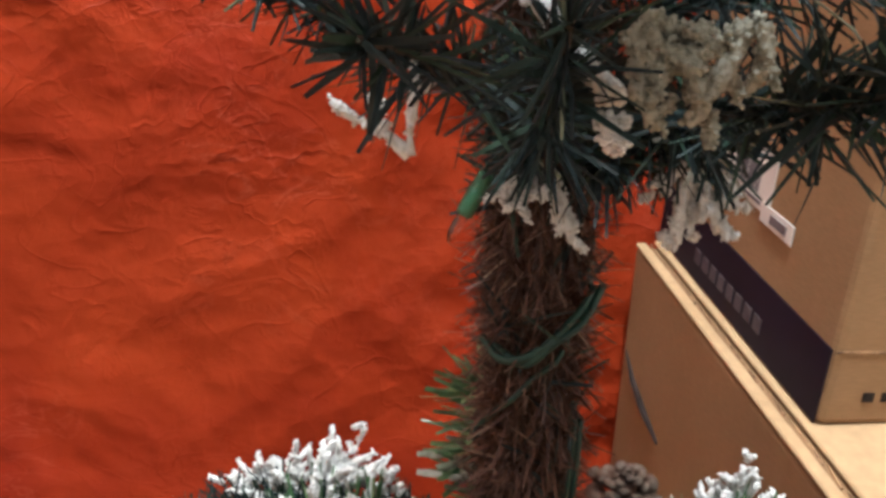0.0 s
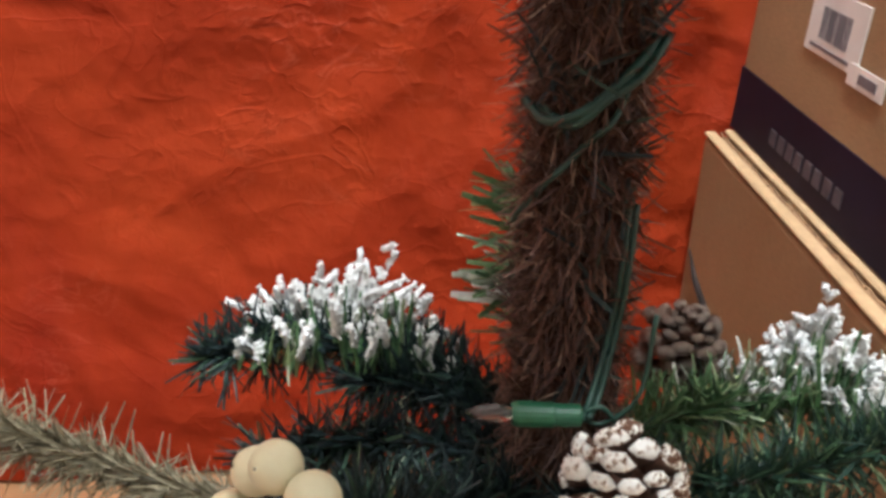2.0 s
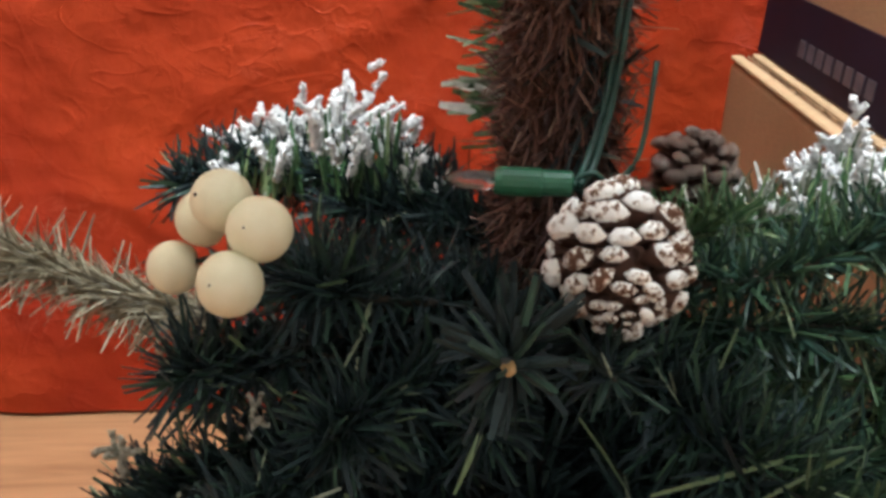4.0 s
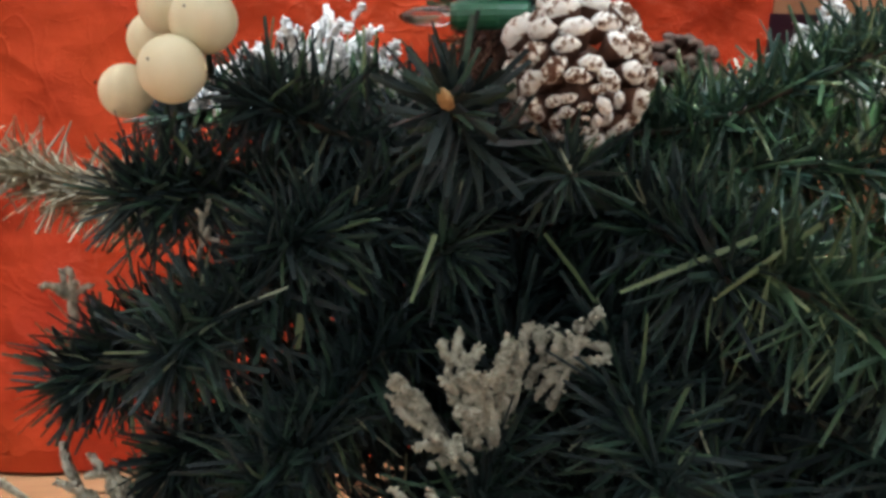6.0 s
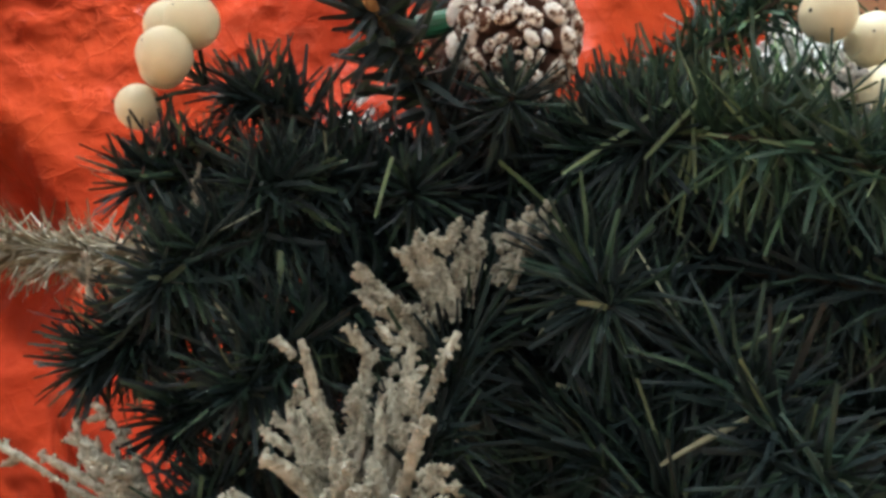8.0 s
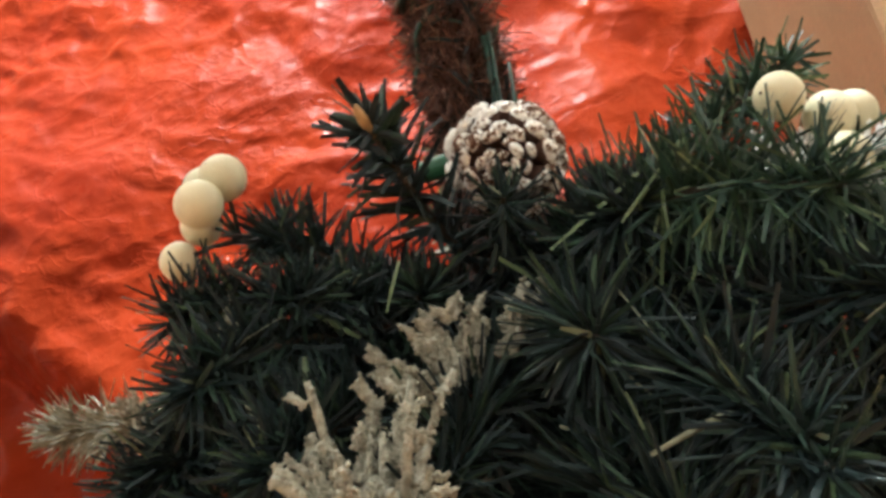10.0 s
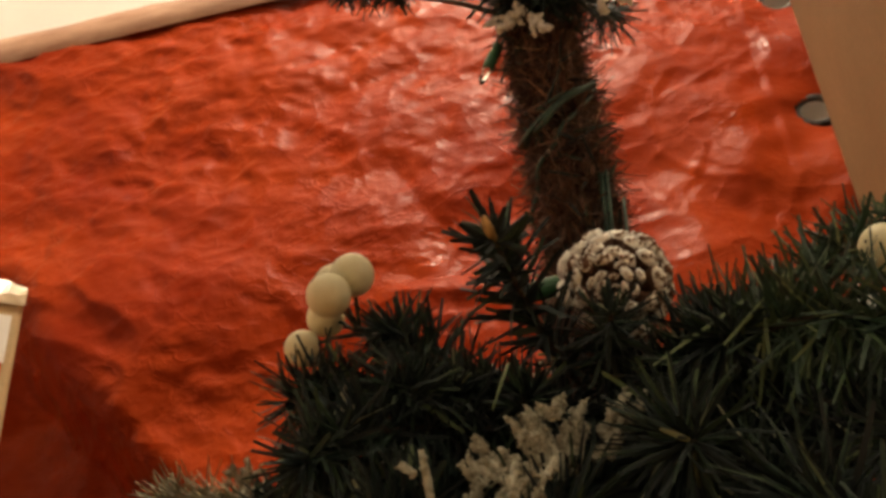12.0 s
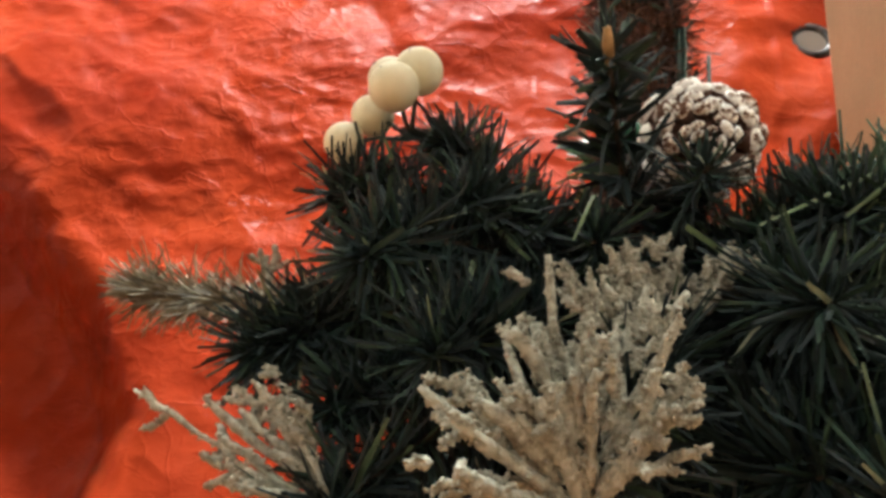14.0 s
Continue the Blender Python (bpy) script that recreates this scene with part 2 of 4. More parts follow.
def frame_of(d):
    d = Vector(d).normalized()
    a = Vector((0, 0, 1)) if abs(d.z) < 0.9 else Vector((1, 0, 0))
    u = d.cross(a).normalized()
    return d, u, d.cross(u)


class Soup:
    """Vertices and faces gathered for one mesh."""

    def __init__(self):
        self.v, self.f = [], []

    def needle(self, p, d, length, width, rng, bend=0.25):
        d, u, w = frame_of(d)
        a = rng.uniform(0, math.tau)
        side = u * math.cos(a) + w * math.sin(a)
        up = d.cross(side)
        sag = up * (length * bend * rng.uniform(-0.6, 0.6))
        q = p + d * length * 0.55 + sag * 0.35
        e = p + d * length + sag
        k = len(self.v)
        h = width * 0.5
        self.v += [p - side * h, p + side * h, q - side * h, q + side * h, q + up * h * 0.8, e - side * h * 0.6, e + side * h * 0.6]
        self.f += [(k, k + 1, k + 3, k + 2), (k, k + 2, k + 4), (k + 1, k + 4, k + 3), (k, k + 4, k + 1),
                   (k + 2, k + 3, k + 6, k + 5), (k + 2, k + 5, k + 4), (k + 4, k + 5, k + 6), (k + 4, k + 6, k + 3)]

    def tube(self, pts, radii, sides=6):
        n, k0 = len(pts), len(self.v)
        for i, p in enumerate(pts):
            d = pts[min(i + 1, n - 1)] - pts[max(i - 1, 0)]
            d, u, w = frame_of(d)
            for s in range(sides):
                a = math.tau * s / sides
                self.v.append(p + (u * math.cos(a) + w * math.sin(a)) * radii[i])
        for i in range(n - 1):
            for s in range(sides):
                a, b2 = k0 + i * sides + s, k0 + i * sides + (s + 1) % sides
                self.f.append((a, b2, b2 + sides, a + sides))
        self.f.append(tuple(k0 + s for s in reversed(range(sides))))
        self.f.append(tuple(k0 + (n - 1) * sides + s for s in range(sides)))


def bezier(pts, n):
    """A smooth line through the given points."""
    p = [Vector(q) for q in pts]
    p = [p[0] * 2 - p[1]] + p + [p[-1] * 2 - p[-2]]
    out = []
    for i in range(1, len(p) - 2):
        for k in range(n):
            s = k / n
            a, b2, c, d = p[i - 1], p[i], p[i + 1], p[i + 2]
            out.append(0.5 * ((2 * b2) + (c - a) * s + (2 * a - 5 * b2 + 4 * c - d) * s * s + (3 * b2 - a - 3 * c + d) * s ** 3))
    out.append(p[-2])
    return out


def rand_dir(rng):
    while True:
        v = Vector((rng.uniform(-1, 1), rng.uniform(-1, 1), rng.uniform(-1, 1)))
        if 0.05 < v.length < 1:
            return v.normalized()


def frost_twig(soup, p, d, length, rng, thick=0.0011):
    """A flocked twig: a lumpy tube with short knobs."""
    n = 8
    pts, rad = [], []
    q, dd = Vector(p), Vector(d).normalized()
    for i in range(n):
        pts.append(q.copy())
        rad.append(thick * rng.uniform(0.62, 1.4) * (1.0 if i < n - 1 else 0.6))
        dd = (dd + rand_dir(rng) * 0.22).normalized()
        q = q + dd * length / (n - 1)
    soup.tube(pts, rad, 6)
    for i in range(1, n):
        for _ in range(6):
            o = rand_dir(rng)
            a = pts[i].lerp(pts[i - 1], rng.random()) + o * thick * 0.5
            ln = thick * rng.uniform(0.7, 1.4)
            soup.tube([a, a + o * ln * 0.6, a + o * ln], [thick * 0.42, thick * 0.50, thick * 0.2], 5)


# ---------------------------------------------------------------- room
def slab(name, sx, sy, sz, m, mat, label, category):
    ob = part(name, box_bm(sx, sy, sz, (0, 0, 0), 0.004), mat)
    ob.matrix_world = m
    return tagged(ob, label, category, kind="structure")


YAW = math.degrees(math.atan(0.25))
slab("floor", 4.2, 4.2, 0.1, pose(0.2, -0.6, FLOOR - 0.05, 0, 0, YAW), M_FLOOR, "warm brown wooden floor with fine grain", "floor")
slab("wall_back", 4.2, 0.1, 2.45, pose(0, 0.925, FLOOR + 1.225, 0, 0, YAW), M_WALL, "cream painted wall behind the hanging red tarp", "wall")
# unseen walls and ceiling, added so that lamp light bounces onto the tree
slab("bounce_wall_front", 4.2, 0.1, 2.45, pose(0.55, -2.6, FLOOR + 1.225, 0, 0, YAW), M_BOUNCEWALL, "unseen plain pale grey wall added to bounce light", "wall")
slab("bounce_wall_left", 0.1, 4.2, 2.45, pose(-1.75, -1.0, FLOOR + 1.225, 0, 0, YAW), M_BOUNCEWALL, "unseen plain pale grey side wall added to bounce light", "wall")
slab("bounce_wall_right", 0.1, 4.2, 2.45, pose(2.2, -0.4, FLOOR + 1.225, 0, 0, YAW), M_BOUNCEWALL, "unseen plain pale grey side wall added to bounce light", "wall")
slab("ceiling", 4.4, 4.4, 0.1, pose(0.2, -0.6, FLOOR + 2.5, 0, 0, YAW), M_WALL, "plain cream ceiling, unseen, added to bounce light", "ceiling")


# ---------------------------------------------------------------- tarp
GROMMETS = [(0.316, 0.689), (0.321, 0.852), (0.315, 0.53)]
X0, X1, Z0, Z1 = -0.78, 0.352, FLOOR + 0.003, 1.064


# sharp standing folds, from one (x, z) to the next
FOLDS = [
    ((0.206, 0.767), (0.19, 0.737)),
    ((0.19, 0.737), (0.181, 0.71)),
    ((0.181, 0.71), (0.183, 0.676)),
    ((0.183, 0.676), (0.21, 0.644)),
    ((0.21, 0.644), (0.241, 0.627)),
    ((0.192, 0.731), (0.232, 0.751)),
    ((0.232, 0.751), (0.283, 0.778)),
    ((0.21, 0.644), (0.222, 0.672)),
    ((0.222, 0.672), (0.213, 0.683)),
    ((0.179, 0.872), (0.22, 0.854)),
    ((0.22, 0.854), (0.247, 0.829)),
]


def seg_dist(x, z, a, c):
    dx, dz = c[0] - a[0], c[1] - a[1]
    f = max(0.0, min(1.0, ((x - a[0]) * dx + (z - a[1]) * dz) / (dx * dx + dz * dz)))
    return math.hypot(x - a[0] - f * dx, z - a[1] - f * dz)


def crumple(x, z, cell, seed):
    """Flat facets with sharp folds between them: heights on a warped triangle lattice."""
    u = x / cell + 0.75 * noise.noise((x / cell * 0.6, seed, z / cell * 0.6))
    v = z / (cell * 0.8) + 0.75 * noise.noise((x / cell * 0.6 + 9, seed + 3, z / cell * 0.6))
    i, j = math.floor(u), math.floor(v)
    f, g = u - i, v - j

    def h(a, b2):
        q = math.sin(a * 127.1 + b2 * 311.7 + seed * 74.7) * 43758.5453
        return q - math.floor(q) - 0.5

    if f + g < 1:
        return h(i, j) * (1 - f - g) + h(i + 1, j) * f + h(i, j + 1) * g
    return h(i + 1, j + 1) * (f + g - 1) + h(i + 1, j) * (1 - g) + h(i, j + 1) * (1 - f)


def tarp_y(x, z):
    y = 0.675 + 0.25 * x + 0.15 * z
    # broad folds, mostly lying across
    s = 0.0
    w = noise.noise((x * 3.1, 5.2, z * 3.1)) * 0.09
    s += 0.020 * noise.noise((x * 2.3 + 7, 1.3, z * 5.0 + w * 9))
    s += 0.005 * noise.noise((x * 7.0 + w * 20, 4.7, z * 10.0 + w * 30))
    r = 1 - abs(noise.noise((x * 8.0 + z * 3 + w * 30, 9.1, z * 12.0 - x * 3)))
    s -= 0.003 * r ** 4
    r2 = 1 - abs(noise.noise((x * 22.0 + 3 - z * 6, 2.2, z * 26.0 + x * 8 + w * 40)))
    s -= 0.0016 * r2 ** 4
    calm = 0.35 + 0.65 * max(0.0, min(1.0, 0.5 + 1.6 * noise.noise((x * 4.2, 3.3, z * 4.2))))
    high = 1 + 0.25 * max(0.0, min(1.0, (z - 0.32) / 0.2))
    s += high * (0.0075 * crumple(x, z, 0.062, 2) + calm * (0.0042 * crumple(x, z, 0.026, 5) + 0.0021 * crumple(x, z, 0.012, 7)))
    # a slack fold turned back beside the tall box, shaped in to make shade
    edge = min(-0.160, -0.205 - (z - 0.40) * 0.72)
    k = max(0.0, (edge - x) * 0.81 + 0.015 + 0.02 * noise.noise((x * 6, 0, z * 6)))
    s += 0.105 * math.tanh(1.35 * k * min(1.0, k / 0.08) / 0.105) * max(0.0, min(1.0, (0.70 - z) / 0.15))
    s += 0.035 * max(0.0, min(1.0, (x - 0.2) / 0.1)) * max(0.0, min(1.0, (0.62 - z) / 0.2))
    near = max(0.0, min(1.0, (x - 0.29) / 0.03))
    s *= 1 - 0.4 * near
    for a, c in FOLDS:
        s -= (0.0018 + 0.0012 * w / 0.05) * max(0.0, 1 - seg_dist(x + 0.05 * w, z + 0.006 * noise.noise((x * 60, 1, z * 60)), a, c) / 0.005)
    if x > 0.283:
        s -= 0.0014 * min(1.0, (x - 0.283) / 0.004)  # doubled hem
    # the loose edge lifts in pleats under the eyelets
    s += near * 0.008 * math.sin((z - 0.689) * math.tau / 0.163 + 1.6)
    foot = max(0.0, min(1.0, (z - FLOOR) / 0.05))
    return min(y + s * (0.35 + 0.65 * foot), 0.868 + 0.25 * x)


def build_tarp():
    step = 0.0034
    nx, nz = int((X1 - X0) / step), int((Z1 - Z0) / step)
    verts, faces, ok = [], [], []
    for j in range(nz + 1):
        z = Z0 + (Z1 - Z0) * j / nz
        for i in range(nx + 1):
            x = X0 + (X1 - X0) * i / nx
            verts.append((x, tarp_y(x, z), z))
            ok.append(min((x - g[0]) ** 2 + (z - g[1]) ** 2 for g in GROMMETS) > 0.0132 ** 2)
    for j in range(nz):
        for i in range(nx):
            q = (j * (nx + 1) + i, j * (nx + 1) + i + 1, (j + 1) * (nx + 1) + i + 1, (j + 1) * (nx + 1) + i)
            if all(ok[k] for k in q):
                faces.append(q)
    ob = raw("red_tarp", verts, faces, M_TARP, smooth=True)
    tagged(ob, "crinkled glossy orange-red plastic tarp hung against a cream wall", "tarp")
    # folded top hem that shows the pale back of the sheet
    n = 90
    hv, hf = [], []
    prof = [(-0.004, -0.020), (-0.009, -0.012), (-0.010, 0.000), (-0.007, 0.012), (0.000, 0.017), (0.005, 0.012), (0.006, -0.004)]
    for i in range(n + 1):
        x = X0 + (X1 - X0) * i / n
        wob = 0.004 * noise.noise((x * 8, 0, 3)) + 0.002 * noise.noise((x * 30, 0, 7))
        for a, c in prof:
            hv.append((x, 0.675 + 0.25 * x + 0.15 * Z1 + a - 0.003, Z1 + 1.25 * c * (1 + wob * 60) + wob))
    k = len(prof)
    for i in range(n):
        for j in range(k - 1):
            hf.append((i * k + j, (i + 1) * k + j, (i + 1) * k + j + 1, i * k + j + 1))
    raw("top_hem", hv, hf, M_HEM, ob, "pale folded hem along the top of the tarp", smooth=True)
    for gx, gz in GROMMETS:
        s = Soup()
        rings = [(0.0128, -0.001), (0.0135, -0.0035), (0.016, -0.0045), (0.0195, -0.0035), (0.0212, -0.0008), (0.0205, 0.0015)]
        sides = 36
        nrm = Vector((0.25, -1, 0.15)).normalized()
        _, u, w = frame_of(nrm)
        c = Vector((gx, tarp_y(gx + 0.017, gz) - 0.25 * 0.017 + 0.001, gz))
        for r, h in rings:
            for q in range(sides):
                a = math.tau * q / sides
                s.v.append(c + (u * math.cos(a) + w * math.sin(a)) * r - nrm * h)
        for i in range(len(rings) - 1):
            for q in range(sides):
                s.f.append((i * sides + q, i * sides + (q + 1) % sides, (i + 1) * sides + (q + 1) % sides, (i + 1) * sides + q))
        raw("grommet", s.v, s.f, M_STEEL, ob, "worn steel eyelet ring", smooth=True)
    return ob


build_tarp()


# ---------------------------------------------------------------- boxes
def on_face(name, parent, u0, u1, v0, v1, mat, lift=0.0006, label=""):
    """A thin print on a box's left face, u along it from its front edge, v up."""
    bm = box_bm(0.0008, u1 - u0, v1 - v0, (-lift, (u0 + u1) / 2, (v0 + v1) / 2))
    return part(name, bm, mat, parent, label)


def lower_box():
    w, d, h = 0.36, 0.415, 0.282 - FLOOR
    box = empty("cardboard_box", (0, 0, 0), "low closed brown cardboard carton with worn split edge on the floor", "box")
    box.matrix_world = pose(0.3609, 0.3769, FLOOR, 0, 0, 10.05)
    bm = box_bm(w, d, h - 0.003, (w / 2, d / 2, (h - 0.003) / 2), 0.003, 2)
    part("body", bm, M_KRAFT, box)
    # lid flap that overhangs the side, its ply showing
    # flap and rim paler than the body: overhead light put into colour
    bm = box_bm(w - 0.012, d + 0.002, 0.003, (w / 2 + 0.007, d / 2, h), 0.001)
    part("flap", bm, M_KRAFT_PALE, box, "cardboard lid flap, paler for the light from above")
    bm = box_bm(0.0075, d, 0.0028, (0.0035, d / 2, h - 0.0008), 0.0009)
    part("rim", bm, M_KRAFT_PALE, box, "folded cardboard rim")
    # torn seam along the fold
    s = Soup()
    rng = random.Random(3)
    y = 0.01
    while y < d - 0.01:
        ln = rng.uniform(0.006, 0.022)
        s.tube([Vector((0.0076 + rng.uniform(-0.0006, 0.0012), y, h + 0.0011)), Vector((0.0084 + rng.uniform(-0.0008, 0.0014), y + ln, h + 0.0013))], [rng.uniform(0.0003, 0.0009), rng.uniform(0.0003, 0.0008)], 5)
        y += ln * rng.uniform(0.8, 1.15)
    raw("seam", s.v, s.f, M_CUT, box, "dark torn seam")
    s = Soup()
    s.tube([Vector((-0.0003, 0.408, h - 0.081)), Vector((-0.0005, 0.387, h - 0.093)), Vector((-0.0005, 0.360, h - 0.101)), Vector((-0.0003, 0.330, h - 0.107))], [0.0006, 0.0026, 0.0032, 0.0016], 6)
    raw("slit", s.v, s.f, M_INK, box, "dark slit beside the flap")
    return box


def upper_box():
    w, d, h = 0.30, 0.2316, 0.66
    top = 0.2842
    box = empty("shipping_box", (0, 0, 0), "tall brown cardboard carton with dark navy band on lower carton", "box")
    box.matrix_world = pose(0.3454, 0.5665, top, 0, 2.2, 10.0)
    part("body", box_bm(w, d, h, (w / 2, d / 2, h / 2), 0.004, 2), M_KRAFT, box)
    on_face("band", box, 0.002, d - 0.002, 0.0008, 0.0405, M_NAVY, 0.0004, "dark navy printed band")
    # brand lettering drawn as plain bars
    for k in range(8):
        u = 0.0685 + k * 0.0126
        on_face("print_bar", box, u, u + 0.0088, 0.0115, 0.0205, M_DIMPRINT, 0.0009)
    on_face("label", box, 0.0870, 0.1498, 0.0727, 0.1055, M_PAPER, 0.0006, "white paper barcode label")
    on_face("label_tail", box, 0.0570, 0.0940, 0.0685, 0.0787, M_PAPER, 0.0011, "white paper label strip")
    rng = random.Random(5)
    u = 0.1025
    while u < 0.134:
        wd = rng.choice([0.0006, 0.0010, 0.0016])
        on_face("barcode_bar", box, u, u + wd, 0.081, 0.097, M_GREYPRINT, 0.0010)
        u += wd + rng.choice([0.0007, 0.0012])
    on_face("print_line", box, 0.097, 0.143, 0.0755, 0.0775, M_GREYPRINT, 0.0010)
    on_face("print_line", box, 0.064, 0.082, 0.0712, 0.0760, M_GREYPRINT, 0.0016)
    # small printed marks on the front
    for u in (0.0222, 0.0318):
        part("printed_mark", box_bm(0.0055, 0.0008, 0.0048, (u, -0.0006, 0.0162), 0.0), M_INK, box)
    bm = box_bm(w, 0.0008, 0.0012, (w / 2, -0.0004, 0.0405))
    part("fold_line", bm, M_CUT, box)
    return box


def tall_left_box():
    h = 0.531 - FLOOR
    w, d = 0.24, 0.16
    box = empty("parcel_box", (0, 0, 0), "upright pale cardboard box with red print and white label", "box")
    box.matrix_world = pose(-0.231, 0.538, FLOOR, 0, 0, 54)
    part("body", box_bm(w, d, h, (-w / 2, d / 2, h / 2), 0.003, 2), M_KRAFT_PALE, box)
    part("red_panel", box_bm(w - 0.016, 0.0008, h - 0.06, (-w / 2 + 0.0005, -0.0004, (h - 0.06) / 2 + 0.012)), M_REDPRINT, box, "orange-red printed panel")
    part("label", box_bm(0.095, 0.0008, 0.036, (-0.0065 - 0.0475, -0.0014, h - 0.031)), M_PAPER, box, "white paper shipping label")
    rng = random.Random(8)
    for k in range(4):
        part("print_line", box_bm(rng.uniform(0.05, 0.075), 0.0008, 0.003, (-0.052, -0.0022, h - 0.018 - k * 0.0052)), M_GREYPRINT, box)
    u = -0.10
    while u < -0.014:
        wd = rng.choice([0.0008, 0.0014, 0.002])
        part("barcode_bar", box_bm(wd, 0.0008, 0.009, (u, -0.0022, h - 0.042)), M_INK, box)
        u += wd + rng.choice([0.001, 0.0016])
    # crumpled clear tape over the lid
    s = Soup()
    n = 16
    for i in range(n + 1):
        x = -0.10 + 0.10 * i / n
        for dy, dz in ((-0.002, -0.004), (-0.0015, 0.006), (0.004, 0.016), (0.02, 0.012)):
            s.v.append(Vector((x + 0.002 * rng.uniform(-1, 1), dy, h + dz + 0.004 * rng.uniform(-1, 1) * (dz > 0))))
    for i in range(n):
        for j in range(3):
            s.f.append((i * 4 + j, i * 4 + 4 + j, i * 4 + 5 + j, i * 4 + 1 + j))
    raw("tape", s.v, s.f, M_TAPE, box, "crumpled clear packing tape")
    return box


lower_box()
upper_box()
tall_left_box()


# ---------------------------------------------------------------- tree
TREE = empty("christmas_tree", (0.199, 0.422, FLOOR), "artificial green christmas tree with brown trunk and frosted tips", "christmas tree")
INV = Matrix.Translation((-0.199, -0.422, -FLOOR))


def tree_part(name, soup, mat, parent, label="", smooth=False):
    ob = raw(name, [INV @ Vector(v) for v in soup.v], soup.f, mat, parent, label, smooth)
    return ob


def trunk_at(z):
    return Vector((0.199 - 0.03 * (z - 0.36) * 0.6, 0.422 + 0.01 * (z - 0.36), z))


def build_trunk():
    zs = [FLOOR + (0.62 - FLOOR) * i / 30 for i in range(31)]
    s = Soup()
    s.tube([trunk_at(z) for z in zs], [0.0105 + 0.001 * noise.noise((z * 40, 1, 2)) for z in zs], 14)
    trunk = tree_part("trunk", s, M_STEM, TREE, "brown fuzzy wrapped trunk", True)
    rng = random.Random(11)
    f = Soup()
    for _ in range(19000):
        z = rng.uniform(0.24, 0.60)
        a = rng.uniform(0, math.tau)
        out = Vector((math.cos(a), math.sin(a), 0))
        tang = Vector((-math.sin(a), math.cos(a), 0))
        p = trunk_at(z) + out * rng.uniform(0.0085, 0.0125)
        lie = rng.uniform(0.12, 0.75) if rng.random() < 0.9 else rng.uniform(0.8, 1.8)
        d = out * lie + Vector((0, 0, rng.choice([-1, -1, 1]) * rng.uniform(0.5, 1))) + tang * rng.uniform(-0.9, 0.5)
        f.needle(p, d, rng.uniform(0.005, 0.015), rng.uniform(0.0003, 0.0008), rng, 1.1)
    tree_part("fuzz", f, M_BROWN, trunk, "brown tinsel needles")
    g = Soup()
    for zc, ac in ((0.415, -1.9), (0.40, -1.4), (0.362, -1.2), (0.352, -0.5), (0.452, -2.4), (0.385, -0.6), (0.335, -0.9), (0.43, -0.9)):
        for _ in range(8):
            a = ac + rng.uniform(-0.45, 0.45)
            out = Vector((math.cos(a), math.sin(a), 0))
            tang = Vector((-math.sin(a), math.cos(a), 0))
            p = trunk_at(zc + rng.uniform(-0.008, 0.008)) + out * 0.013
            g.needle(p, out * 0.25 + tang * rng.uniform(-1, 1) + Vector((0, 0, rng.uniform(-1, 1))), rng.uniform(0.010, 0.02), 0.0014, rng, 0.4)
    tree_part("tuft", g, M_GREEN, trunk, "stray green needles")


def branch(path, length, per_cm, seed, mat=None, spread=0.85, width=0.00095, bare=0.12, label="", tip=1.0, stem=0.0014, jitter=1.2, frost=None, comb=0.85, uneven=0.75):
    """A wire stem with needles round it; frost: the share of its outer length that is flocked."""
    rng = random.Random(seed)
    pts = bezier(path, 10)
    s = Soup()
    s.tube(pts, [stem * (1 - 0.5 * i / len(pts)) for i in range(len(pts))], 6)
    br = tree_part("branch", s, M_STEM, TREE, label or "wire branch with green needles", True)
    total = sum((pts[i + 1] - pts[i]).length for i in range(len(pts) - 1))
    n = int(total * 125 * per_cm)
    f, fr = Soup(), Soup()
    sweep = rand_dir(rng) * 0.30
    phase = rng.uniform(0, math.tau)
    for k in range(n):
        u = bare + (1 - bare) * (k + rng.random()) / n
        x = u * (len(pts) - 1)
        i = min(int(x), len(pts) - 2)
        p = pts[i].lerp(pts[i + 1], x - i)
        d, a1, a2 = frame_of(pts[i + 1] - pts[i])
        a = rng.uniform(0, math.tau)
        if math.cos(2 * a + 8 * u + phase) > 0.3 and rng.random() < uneven:
            continue
        rad = a1 * math.cos(a) + a2 * math.sin(a)
        nd = rad * spread * rng.uniform(0.7, 1.15) + d * rng.uniform(0.05, 0.9) * tip + rand_dir(rng) * (jitter if u < 0.75 else jitter + 2.4 * (u - 0.75)) + sweep
        # upper needles stand up like a comb, lower ones hang
        nd += Vector((0, 0, comb * rng.uniform(0.3, 1.0) * (1 if rad.z > -0.25 else -1)))
        ln = length * rng.uniform(0.45, 1.28) * (1 if u < 0.85 else 1.1 - 0.4 * (u - 0.85) / 0.15)
        flocked = frost and u > 1 - frost and rng.random() < 0.55 and rad.z > -0.35
        if flocked:
            fr.needle(p + nd.normalized() * ln * 0.25, nd, ln * 0.85, width * 1.7, rng)
        f.needle(p, nd, ln, width * rng.uniform(0.7, 1.45), rng, 0.7)
    tree_part("needles", f, mat or M_GREEN, br)
    if fr.v:
        tree_part("flock", fr, M_SNOWTIP, br, "needles dusted with white flock")
    return br


